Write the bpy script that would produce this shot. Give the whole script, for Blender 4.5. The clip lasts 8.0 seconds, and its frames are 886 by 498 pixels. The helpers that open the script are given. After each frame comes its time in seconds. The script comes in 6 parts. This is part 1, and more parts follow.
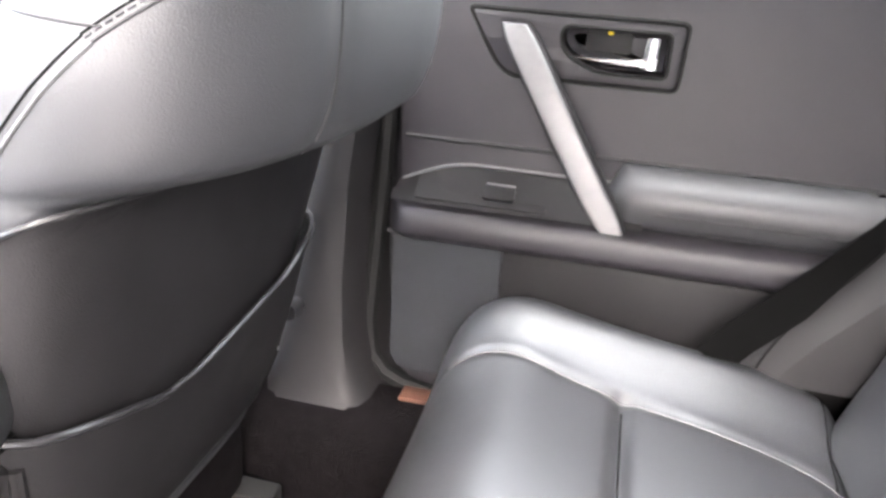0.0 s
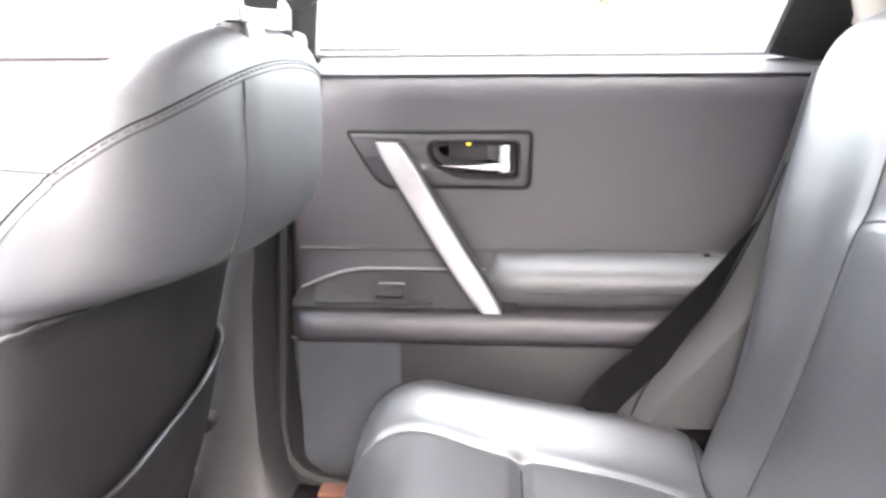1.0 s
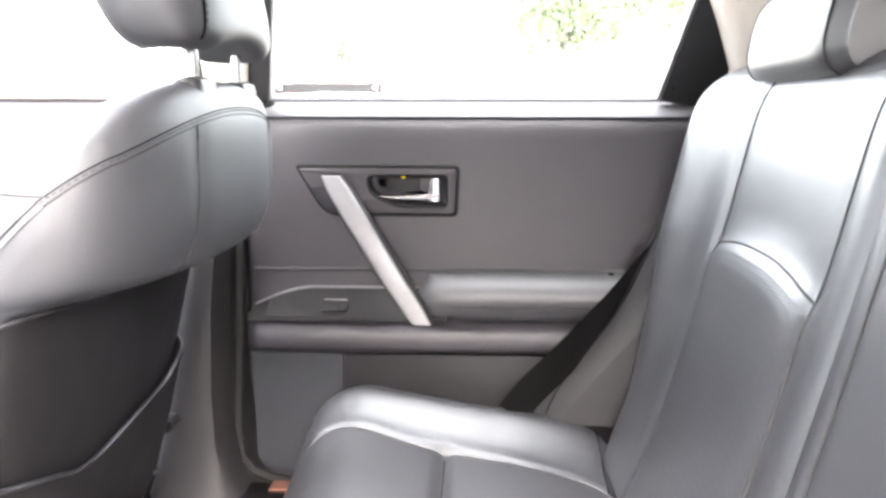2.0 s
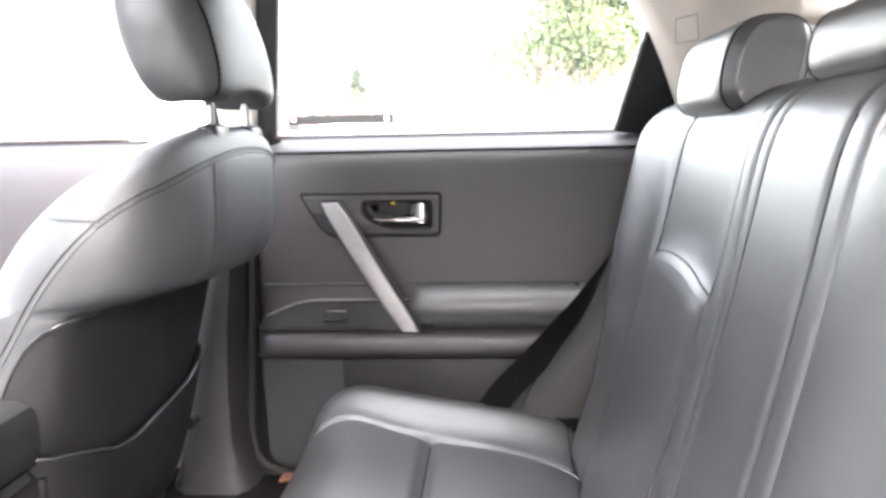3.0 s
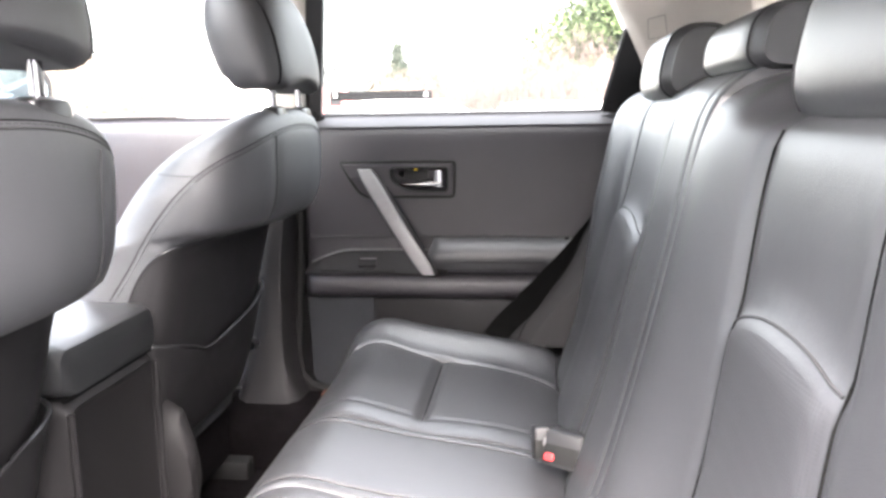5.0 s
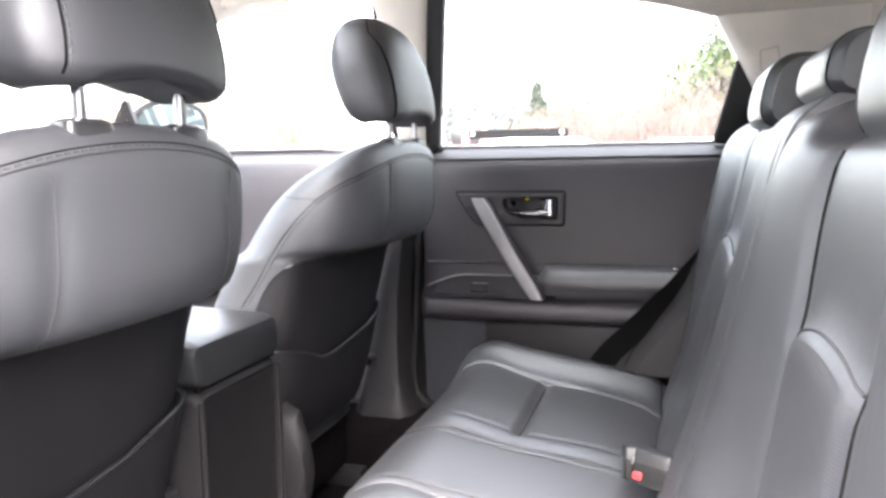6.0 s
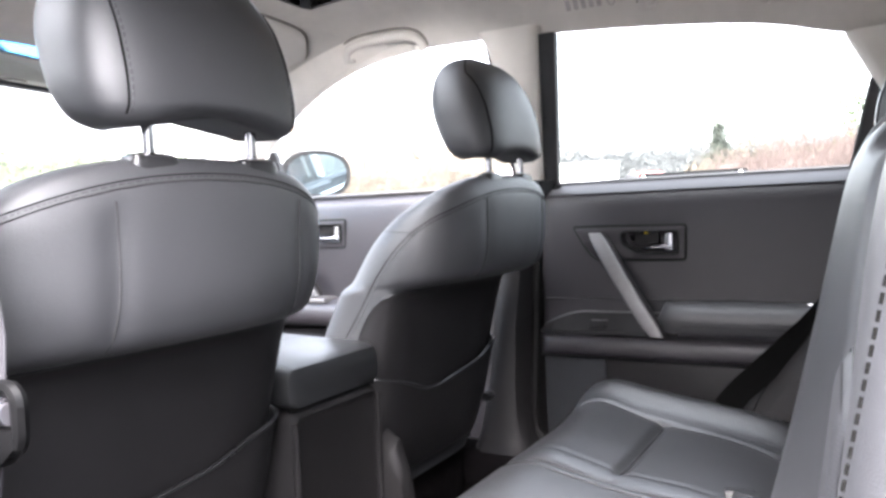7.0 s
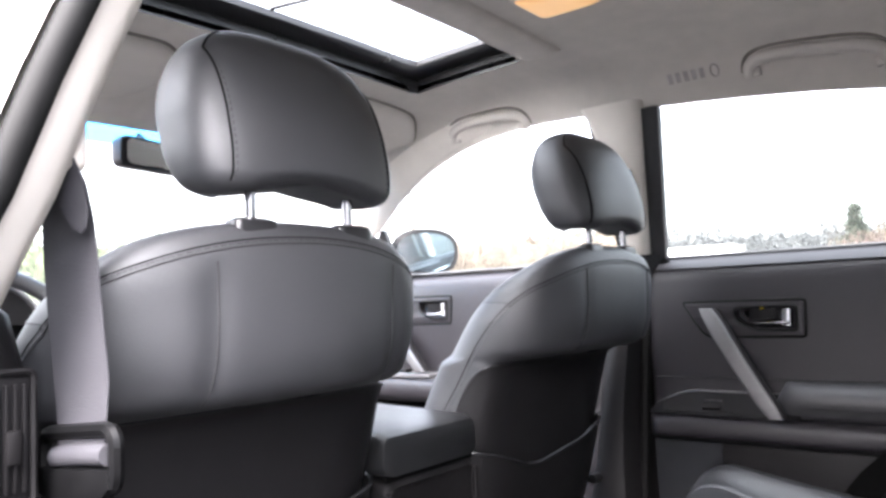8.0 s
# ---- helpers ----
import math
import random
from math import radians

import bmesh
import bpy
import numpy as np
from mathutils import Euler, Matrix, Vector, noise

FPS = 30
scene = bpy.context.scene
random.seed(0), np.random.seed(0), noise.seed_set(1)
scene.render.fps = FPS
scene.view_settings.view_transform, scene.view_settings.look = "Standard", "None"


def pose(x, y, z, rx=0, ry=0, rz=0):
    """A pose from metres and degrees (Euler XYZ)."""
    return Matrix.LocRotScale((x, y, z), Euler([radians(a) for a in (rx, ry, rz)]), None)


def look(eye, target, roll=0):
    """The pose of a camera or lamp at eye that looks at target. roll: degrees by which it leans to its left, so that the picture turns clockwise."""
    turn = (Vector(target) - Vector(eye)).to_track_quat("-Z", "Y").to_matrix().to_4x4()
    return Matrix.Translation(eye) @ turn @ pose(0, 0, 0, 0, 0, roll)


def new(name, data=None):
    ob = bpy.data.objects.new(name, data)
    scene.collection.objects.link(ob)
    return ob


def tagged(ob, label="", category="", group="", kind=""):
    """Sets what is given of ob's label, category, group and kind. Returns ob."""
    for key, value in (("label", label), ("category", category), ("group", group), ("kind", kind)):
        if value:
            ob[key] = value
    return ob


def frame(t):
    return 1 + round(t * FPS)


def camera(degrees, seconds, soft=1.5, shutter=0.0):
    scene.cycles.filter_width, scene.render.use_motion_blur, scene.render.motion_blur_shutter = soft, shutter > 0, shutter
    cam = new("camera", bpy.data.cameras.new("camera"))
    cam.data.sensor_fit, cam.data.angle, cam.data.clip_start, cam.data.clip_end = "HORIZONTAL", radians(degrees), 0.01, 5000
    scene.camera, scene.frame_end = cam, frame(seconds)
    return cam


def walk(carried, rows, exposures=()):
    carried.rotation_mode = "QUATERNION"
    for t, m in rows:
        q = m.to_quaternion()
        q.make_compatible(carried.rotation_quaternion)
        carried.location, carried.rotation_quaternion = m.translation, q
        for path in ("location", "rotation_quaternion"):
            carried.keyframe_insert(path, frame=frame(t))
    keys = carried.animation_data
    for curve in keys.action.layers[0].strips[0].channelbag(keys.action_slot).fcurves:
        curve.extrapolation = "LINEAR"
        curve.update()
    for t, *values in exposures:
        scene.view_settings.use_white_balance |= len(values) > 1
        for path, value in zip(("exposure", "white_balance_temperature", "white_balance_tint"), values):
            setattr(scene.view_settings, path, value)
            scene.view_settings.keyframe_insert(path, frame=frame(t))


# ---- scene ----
cam = camera(60.1, 8.0, soft=3.0)
PATH = [
    (0, (0.334, -0.21, 0.78), (-0.06, 1.61, 0.05), 4.1),
    (0.5, (0.353, -0.267, 0.78), (0.137, 1.645, 0.236), 2.1),
    (1, (0.354, -0.321, 0.789), (0.208, 1.625, 0.354), -0.3),
    (1.5, (0.383, -0.387, 0.795), (0.306, 1.572, 0.4), 0.4),
    (3, (0.48, -0.625, 0.808), (0.359, 1.352, 0.529), -1.2),
    (3.5, (0.505, -0.702, 0.81), (0.329, 1.268, 0.513), -0.7),
    (4, (0.53, -0.755, 0.804), (0.367, 1.207, 0.452), -0.6),
    (5.5, (0.575, -0.968, 0.814), (0.225, 0.977, 0.509), -1.2),
    (6, (0.622, -0.977, 0.796), (0.05, 0.925, 0.561), -1.0),
    (6.5, (0.698, -0.962, 0.783), (-0.102, 0.862, 0.611), -1.7),
    (7, (0.751, -0.943, 0.766), (-0.241, 0.791, 0.671), -2.5),
    (7.5, (0.767, -0.933, 0.754), (-0.363, 0.717, 0.793), -2.3),
    (8, (0.779, -0.932, 0.741), (-0.455, 0.636, 0.88), -2.3),
]
EXPO = [(0.0, 6.62, 6800, 15), (1.0, 7.05, 6800, 15), (1.7, 6.80, 6800, 15), (3.0, 6.06, 6750, 15), (4.2, 5.82, 6750, 15), (5.5, 5.57, 6700, 15), (6.5, 5.24, 6400, 15), (8.0, 4.71, 6350, 16)]
walk(cam, [(t, look(e, g, r)) for t, e, g, r in PATH], EXPO)

# ---------------- light ----------------
world = bpy.data.worlds.new("sky")
scene.world = world
world.use_nodes = True
wn = world.node_tree.nodes
wn.clear()
w_out = wn.new("ShaderNodeOutputWorld")
w_bg = wn.new("ShaderNodeBackground")
w_sky = wn.new("ShaderNodeTexSky")
w_sky.sky_type = "NISHITA"
w_sky.sun_disc = False
w_sky.sun_elevation = radians(50)
w_sky.sun_rotation = radians(170)
w_sky.dust_density = 6.0
w_sky.air_density = 1.2
w_sat = wn.new("ShaderNodeHueSaturation")
w_sat.inputs["Saturation"].default_value = 0.3
w_bg.inputs["Strength"].default_value = 0.15
wl = world.node_tree.links
wl.new(w_sky.outputs["Color"], w_sat.inputs["Color"])
# overcast sky: three times as bright overhead as at the horizon
w_tc, w_sep = wn.new("ShaderNodeTexCoord"), wn.new("ShaderNodeSeparateXYZ")
w_up = wn.new("ShaderNodeMapRange")
w_up.inputs["To Min"].default_value = 0.7
w_up.inputs["To Max"].default_value = 1.6
w_mul = wn.new("ShaderNodeVectorMath")
w_mul.operation = "SCALE"
wl.new(w_tc.outputs["Generated"], w_sep.inputs["Vector"])
wl.new(w_sep.outputs["Z"], w_up.inputs["Value"])
wl.new(w_sat.outputs["Color"], w_mul.inputs["Vector"])
wl.new(w_up.outputs["Result"], w_mul.inputs["Scale"])
wl.new(w_mul.outputs["Vector"], w_bg.inputs["Color"])
wl.new(w_bg.outputs["Background"], w_out.inputs["Surface"])

sun_data = bpy.data.lights.new("sun", "SUN")
sun_data.energy = 0.5
sun_data.angle = radians(100)
sun_data.color = (1.0, 0.97, 0.93)
sun = new("sun", sun_data)
sun.matrix_world = look((0.6, -4.6, 6.8), (0, 0, 0.5))


# ---------------- materials ----------------
def mat(name, color, rough=0.5, metal=0.0, scale=60.0, vary=0.15, bump=0.1, fine=600.0, spec=0.5, coat=0.0, spread=0.1, dist=0.002, wrinkle=0.0):
    m = bpy.data.materials.new(name)
    m.use_nodes = True
    n, l = m.node_tree.nodes, m.node_tree.links
    b = n["Principled BSDF"]
    b.inputs["Roughness"].default_value = rough
    b.inputs["Metallic"].default_value = metal
    b.inputs["Specular IOR Level"].default_value = spec
    b.inputs["Coat Weight"].default_value = coat
    b.inputs["Coat Roughness"].default_value = 0.25
    tc = n.new("ShaderNodeTexCoord")
    big = n.new("ShaderNodeTexNoise")
    big.inputs["Scale"].default_value = scale
    big.inputs["Detail"].default_value = 4
    l.new(tc.outputs["Object"], big.inputs["Vector"])
    ramp = n.new("ShaderNodeValToRGB")
    ramp.color_ramp.elements[0].position = 0.3
    ramp.color_ramp.elements[1].position = 0.7
    ramp.color_ramp.elements[0].color = (*[c * (1 - vary) for c in color], 1)
    ramp.color_ramp.elements[1].color = (*[min(1, c * (1 + vary)) for c in color], 1)
    l.new(big.outputs["Fac"], ramp.inputs["Fac"])
    l.new(ramp.outputs["Color"], b.inputs["Base Color"])
    mr = n.new("ShaderNodeMapRange")
    mr.inputs["To Min"].default_value = max(0.02, rough - spread)
    mr.inputs["To Max"].default_value = min(1, rough + spread)
    l.new(big.outputs["Fac"], mr.inputs["Value"])
    l.new(mr.outputs["Result"], b.inputs["Roughness"])
    if bump:
        vor = n.new("ShaderNodeTexVoronoi")
        vor.inputs["Scale"].default_value = fine
        l.new(tc.outputs["Object"], vor.inputs["Vector"])
        bp = n.new("ShaderNodeBump")
        bp.inputs["Strength"].default_value = bump
        bp.inputs["Distance"].default_value = dist
        l.new(vor.outputs["Distance"], bp.inputs["Height"])
        if wrinkle:
            fold = n.new("ShaderNodeTexNoise")
            fold.inputs["Scale"].default_value = 26
            fold.inputs["Detail"].default_value = 5
            fold.inputs["Distortion"].default_value = 0.6
            soft = n.new("ShaderNodeBump")
            soft.inputs["Strength"].default_value = wrinkle
            soft.inputs["Distance"].default_value = 0.006
            l.new(tc.outputs["Object"], fold.inputs["Vector"])
            l.new(fold.outputs["Fac"], soft.inputs["Height"])
            l.new(soft.outputs["Normal"], bp.inputs["Normal"])
        l.new(bp.outputs["Normal"], b.inputs["Normal"])
    return m


def glass_mat(name, tint=(1, 1, 1), gloss=0.6, veil=0.0):
    m = bpy.data.materials.new(name)
    m.use_nodes = True
    n, l = m.node_tree.nodes, m.node_tree.links
    n.clear()
    out = n.new("ShaderNodeOutputMaterial")
    mix = n.new("ShaderNodeMixShader")
    tr = n.new("ShaderNodeBsdfTransparent")
    gl = n.new("ShaderNodeBsdfGlossy")
    fr = n.new("ShaderNodeFresnel")
    mul = n.new("ShaderNodeMath")
    mul.operation = "MULTIPLY"
    mul.inputs[1].default_value = gloss
    tr.inputs["Color"].default_value = (*tint, 1)
    gl.inputs["Roughness"].default_value = 0.02
    fr.inputs["IOR"].default_value = 1.45
    l.new(fr.outputs["Fac"], mul.inputs[0])
    l.new(mul.outputs["Value"], mix.inputs["Fac"])
    l.new(tr.outputs["BSDF"], mix.inputs[1])
    l.new(gl.outputs["BSDF"], mix.inputs[2])
    # pale translucent layer imitating the flare that washes out the view outside
    if veil:
        film, over = n.new("ShaderNodeBsdfTranslucent"), n.new("ShaderNodeMixShader")
        film.inputs["Color"].default_value = (0.9, 0.9, 0.9, 1)
        over.inputs["Fac"].default_value = veil
        l.new(mix.outputs["Shader"], over.inputs[1])
        l.new(film.outputs["BSDF"], over.inputs[2])
        l.new(over.outputs["Shader"], out.inputs["Surface"])
    else:
        l.new(mix.outputs["Shader"], out.inputs["Surface"])
    return m


def leaf_mat(name, color, vary=0.3, scale=1.0):
    m = mat(name, color, 0.85, scale=scale, vary=vary, bump=0.0, spec=0.2)
    n, l = m.node_tree.nodes, m.node_tree.links
    ramp = [x for x in n if x.bl_idname == "ShaderNodeValToRGB"][0]
    tr, mix = n.new("ShaderNodeBsdfTranslucent"), n.new("ShaderNodeMixShader")
    mix.inputs["Fac"].default_value = 0.25
    l.new(ramp.outputs["Color"], tr.inputs["Color"])
    l.new(n["Principled BSDF"].outputs["BSDF"], mix.inputs[1])
    l.new(tr.outputs["BSDF"], mix.inputs[2])
    l.new(mix.outputs["Shader"], n["Material Output"].inputs["Surface"])
    return m


M_LEATHER = mat("black_leather", (0.0180, 0.0185, 0.0208), 0.42, spec=1.0, scale=9, vary=0.12, bump=0.12, fine=900, spread=0.06, wrinkle=0.07)
M_PERF = mat("perforated_leather", (0.021, 0.0215, 0.024), 0.38, spec=0.9, scale=9, vary=0.12, bump=0.15, fine=330, spread=0.05)
n_, l_ = M_PERF.node_tree.nodes, M_PERF.node_tree.links
v_ = [q for q in n_ if q.bl_idname == "ShaderNodeTexVoronoi"][0]
v_.inputs["Randomness"].default_value = 0.0
dot = n_.new("ShaderNodeMapRange")
dot.inputs["From Min"].default_value = 0.22
dot.inputs["From Max"].default_value = 0.34
dot.inputs["To Min"].default_value = 0.45
l_.new(v_.outputs["Distance"], dot.inputs["Value"])
tone = n_.new("ShaderNodeVectorMath")
tone.operation = "SCALE"
ramp_ = [q for q in n_ if q.bl_idname == "ShaderNodeValToRGB"][0]
l_.new(ramp_.outputs["Color"], tone.inputs["Vector"])
l_.new(dot.outputs["Result"], tone.inputs["Scale"])
l_.new(tone.outputs["Vector"], n_["Principled BSDF"].inputs["Base Color"])
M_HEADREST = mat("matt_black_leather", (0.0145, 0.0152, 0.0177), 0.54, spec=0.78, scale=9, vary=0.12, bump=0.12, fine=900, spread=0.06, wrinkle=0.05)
M_PIPE = mat("leather_piping", (0.045, 0.046, 0.048), 0.5, scale=40, vary=0.1, bump=0.05)
M_SEAM = mat("leather_seam", (0.017, 0.017, 0.018), 0.6, spec=0.25, scale=40, vary=0.1, bump=0.05)
M_SOFT = mat("soft_door_leather", (0.026, 0.026, 0.028), 0.52, spec=0.5, scale=9, vary=0.1, bump=0.12, fine=900, spread=0.05)
M_LID = mat("console_lid_leather", (0.013, 0.0135, 0.0145), 0.42, spec=0.45, scale=9, vary=0.1, bump=0.12, fine=900, spread=0.05)
M_THREAD = mat("grey_thread", (0.045, 0.045, 0.048), 0.8, spec=0.1, scale=200, vary=0.2, bump=0.0)
M_GROOVE = mat("seam_shadow_cloth", (0.003, 0.003, 0.003), 0.9, spec=0.05, bump=0.0)
M_SEAL = mat("matt_black_seal", (0.006, 0.006, 0.006), 0.7, spec=0.12, scale=40, vary=0.2, bump=0.0)
M_VINYL = mat("black_vinyl", (0.0160, 0.0146, 0.0172), 0.48, spec=0.32, scale=12, vary=0.08, bump=0.15, fine=1100, spread=0.05)
M_PLASTIC = mat("black_plastic", (0.010, 0.0095, 0.010), 0.5, spec=0.13, scale=15, vary=0.1, bump=0.1, fine=1400, spread=0.05)
M_GLOSSY = mat("satin_black_trim", (0.012, 0.012, 0.013), 0.3, spec=0.35, scale=15, vary=0.1, bump=0.0)
M_SHELL = mat("seat_shell_vinyl", (0.0108, 0.0104, 0.0111), 0.45, spec=0.13, scale=14, vary=0.12, bump=0.15, fine=900)
M_SPEAKER = mat("speaker_cloth", (0.019, 0.0205, 0.0235), 0.8, spec=0.2, scale=30, vary=0.1, bump=0.4, fine=1600)
M_SILVER = mat("brushed_silver", (0.105, 0.103, 0.106), 0.45, metal=0.4, scale=90, vary=0.06, bump=0.0, spread=0.06)
# lighter than the door vinyl: window glare on the dark sill, as colour
M_LEDGE = mat("glare_grey_ledge", (0.045, 0.044, 0.047), 0.58, spec=0.25, scale=14, vary=0.06, bump=0.05, fine=1100)
# chrome darkened in colour to imitate reflections of the dark cabin
M_LEVER = mat("dimmed_satin_chrome", (0.33, 0.33, 0.345), 0.16, metal=1.0, scale=20, vary=0.03, bump=0.0, spread=0.04)
M_CHROME = mat("chrome", (0.82, 0.82, 0.83), 0.1, metal=1.0, scale=20, vary=0.03, bump=0.0, spread=0.04)
M_BEIGE = mat("beige_trim", (0.50, 0.468, 0.425), 0.75, scale=20, vary=0.05, bump=0.15, fine=1500)
M_HEAD = mat("headliner_cloth", (0.43, 0.402, 0.368), 0.95, scale=25, vary=0.05, bump=0.3, fine=1800, spec=0.1)
M_HEADPLASTIC = mat("headliner_plastic", (0.42, 0.393, 0.36), 0.7, scale=20, vary=0.04, bump=0.1, fine=1500, spec=0.3)
M_ROOFGAP = mat("roof_gap_cloth", (0.15, 0.138, 0.125), 0.95, bump=0.0, spec=0.1)
M_RUBBER = mat("black_rubber", (0.014, 0.014, 0.015), 0.6, spec=0.3, scale=40, vary=0.2, bump=0.05)
M_CARPET = mat("black_carpet", (0.006, 0.005, 0.0055), 1.0, scale=45, vary=0.35, bump=0.9, fine=700, spec=0.03, dist=0.006)
M_BELT = mat("grey_webbing", (0.022, 0.0215, 0.025), 0.75, spec=0.2, scale=60, vary=0.08, bump=0.4, fine=900)
# darker copy of black_plastic: the near pillar's shade is in the colour
M_PILLAR = mat("shaded_pillar_plastic", (0.0048, 0.0045, 0.0048), 0.5, spec=0.08, scale=15, vary=0.1, bump=0.1, fine=1400, spread=0.05)
# black taken lower still, as missing shade on the belt tongue
M_TONGUE = mat("shaded_tongue_plastic", (0.0025, 0.0025, 0.0027), 0.32, spec=0.07, bump=0.0)
M_BELT_D = mat("black_webbing", (0.002, 0.002, 0.002), 0.9, spec=0.05, scale=60, vary=0.1, bump=0.4, fine=900)
M_PAINT = mat("white_paint", (0.78, 0.78, 0.77), 0.25, scale=6, vary=0.03, bump=0.0, coat=0.5)
M_RED = mat("red_plastic", (0.38, 0.02, 0.022), 0.35, bump=0.0)
M_YELLOW = mat("yellow_mark", (0.75, 0.55, 0.02), 0.5, bump=0.0)
M_ORANGE = mat("amber_sill_glow", (0.060, 0.020, 0.009), 0.8, bump=0.2)
M_DARK = mat("dark_metal", (0.03, 0.03, 0.033), 0.4, metal=0.4, bump=0.0)
M_GLASS = glass_mat("clear_glass", (0.96, 0.98, 0.97), 0.35, veil=0.008)
M_PRIVACY = glass_mat("dark_tinted_glass", (0.50, 0.525, 0.515), 0.35, veil=0.008)
M_DARKGLASS = glass_mat("privacy_glass", (0.035, 0.038, 0.038), 0.35)
M_REARGLASS = glass_mat("rear_window_glass", (0.12, 0.13, 0.13), 0.35)
M_ROOFGLASS = glass_mat("roof_glass", (0.80, 0.84, 0.84), 0.35)
M_BLUE = glass_mat("blue_tint_band", (0.10, 0.45, 0.85), 0.3)
M_MIRROR = mat("mirror_glass", (0.80, 0.86, 0.88), 0.02, metal=1.0, vary=0.0, bump=0.0, spread=0.0)
# blue-grey darkening imitates the dim teal reflection in the side mirrors
M_DIMMIRROR = mat("dimmed_mirror_glass", (0.36, 0.46, 0.50), 0.03, metal=1.0, vary=0.0, bump=0.0, spread=0.0)
M_WALL = mat("grey_render", (0.42, 0.41, 0.40), 0.9, scale=3, vary=0.15, bump=0.4, fine=120)
M_ASPHALT = mat("asphalt", (0.05, 0.05, 0.05), 0.9, scale=1.2, vary=0.25, bump=0.6, fine=60, dist=0.01)
M_CONIFER = leaf_mat("conifer_needles", (0.046, 0.063, 0.026), 0.45)
M_DARKFIR = leaf_mat("dark_fir_needles", (0.034, 0.042, 0.030), 0.3)
M_HEDGE = leaf_mat("brown_hedge_twigs", (0.075, 0.064, 0.050), 0.25)
M_PINK = leaf_mat("reddish_bare_twigs", (0.082, 0.060, 0.053), 0.25)
M_GREEN = leaf_mat("evergreen_leaves", (0.06, 0.08, 0.035), 0.4)
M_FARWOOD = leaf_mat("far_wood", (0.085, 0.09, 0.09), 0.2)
M_BARK = mat("bark", (0.10, 0.075, 0.055), 0.9, scale=8, vary=0.3, bump=0.4, fine=30, dist=0.02)
M_BUCKLE = mat("grey_buckle_plastic", (0.010, 0.010, 0.011), 0.5, spec=0.3, bump=0.05)
M_EMBOSS = mat("grey_embossed_cloth", (0.27, 0.255, 0.245), 0.9, bump=0.1)
M_CARRED = mat("red_paint", (0.30, 0.07, 0.065), 0.5, scale=4, vary=0.05, bump=0.0, coat=0.5)


# ---------------- mesh helpers ----------------
def link_mesh(name, bm, material, parent=None, label="", smooth=True):
    bmesh.ops.recalc_face_normals(bm, faces=bm.faces[:])
    me = bpy.data.meshes.new(name)
    bm.to_mesh(me)
    bm.free()
    me.materials.append(material)
    if smooth:
        me.polygons.foreach_set("use_smooth", [True] * len(me.polygons))
        me.set_sharp_from_angle(angle=radians(42))
    ob = new(name, me)
    if parent is not None:
        ob.parent = parent
        ob.matrix_parent_inverse = parent.matrix_world.inverted()
    if label:
        ob["label"] = label
    return ob


def part(name, bm, material, parent, label=""):
    return link_mesh(name, bm, material, parent, label)


def thing(name, at, label, category, group="", kind=""):
    ob = new(name)
    ob.empty_display_size = 0.05
    ob.matrix_world = Matrix.Translation(at)
    bpy.context.view_layer.update()
    return tagged(ob, label, category, group, kind)


def grid_bm(f, us, vs, bm=None):
    bm = bm or bmesh.new()
    rows = [[bm.verts.new(f(u, v)) for u in us] for v in vs]
    for a, b in zip(rows, rows[1:]):
        for i in range(len(us) - 1):
            bm.faces.new((a[i], a[i + 1], b[i + 1], b[i]))
    return bm


def lin(a, b, n):
    return [a + (b - a) * i / (n - 1) for i in range(n)]


def loft(loops, bm=None, close=True, caps=True):
    bm = bm or bmesh.new()
    rows = [[bm.verts.new(p) for p in loop] for loop in loops]
    n = len(rows[0])
    for a, b in zip(rows, rows[1:]):
        for i in range(n if close else n - 1):
            j = (i + 1) % n
            bm.faces.new((a[i], a[j], b[j], b[i]))
    if caps and close:
        bm.faces.new(rows[0][::-1])
        bm.faces.new(rows[-1])
    return bm


def tube(points, r, sides=8, bm=None, cyclic=False, flat=1.0):
    pts = [Vector(p) for p in points]
    loops = []
    s = None
    for i, p in enumerate(pts):
        a = pts[i - 1] if i > 0 or cyclic else p
        b = pts[(i + 1) % len(pts)] if i < len(pts) - 1 or cyclic else p
        d = (b - a).normalized()
        if s is None:
            s = d.cross(Vector((0, 0, 1)) if abs(d.z) < 0.9 else Vector((0, 1, 0)))
        s = (s - d * s.dot(d)).normalized()
        t = s.cross(d)
        loops.append([p + r * (math.cos(2 * math.pi * k / sides) * s + flat * math.sin(2 * math.pi * k / sides) * t) for k in range(sides)])
    if cyclic:
        loops.append(loops[0])
        return loft(loops, bm, caps=False)
    return loft(loops, bm)


def box_bm(x0, x1, y0, y1, z0, z1, bevel=0.004, seg=2, bm=None):
    part_bm = bmesh.new()
    bmesh.ops.create_cube(part_bm, size=1)
    for v in part_bm.verts:
        v.co = Vector((x0 + (v.co.x + 0.5) * (x1 - x0), y0 + (v.co.y + 0.5) * (y1 - y0), z0 + (v.co.z + 0.5) * (z1 - z0)))
    if bevel:
        bmesh.ops.bevel(part_bm, geom=part_bm.edges[:], offset=bevel, segments=seg, affect="EDGES", profile=0.5)
    return part_bm


def prism(outline, f, depth, bevel=0.0, seg=2):
    """A plate with an outline of (a, b) pairs, f maps (a, b, d) to the world, d from 0 to depth."""
    bm = loft([[f(a, b, 0) for a, b in outline], [f(a, b, depth) for a, b in outline]])
    if bevel:
        top = [e for e in bm.edges if len(e.link_faces) == 2 and any(len(fc.verts) > 4 for fc in e.link_faces)]
        bmesh.ops.bevel(bm, geom=top, offset=bevel, segments=seg, affect="EDGES", profile=0.5)
    return bm


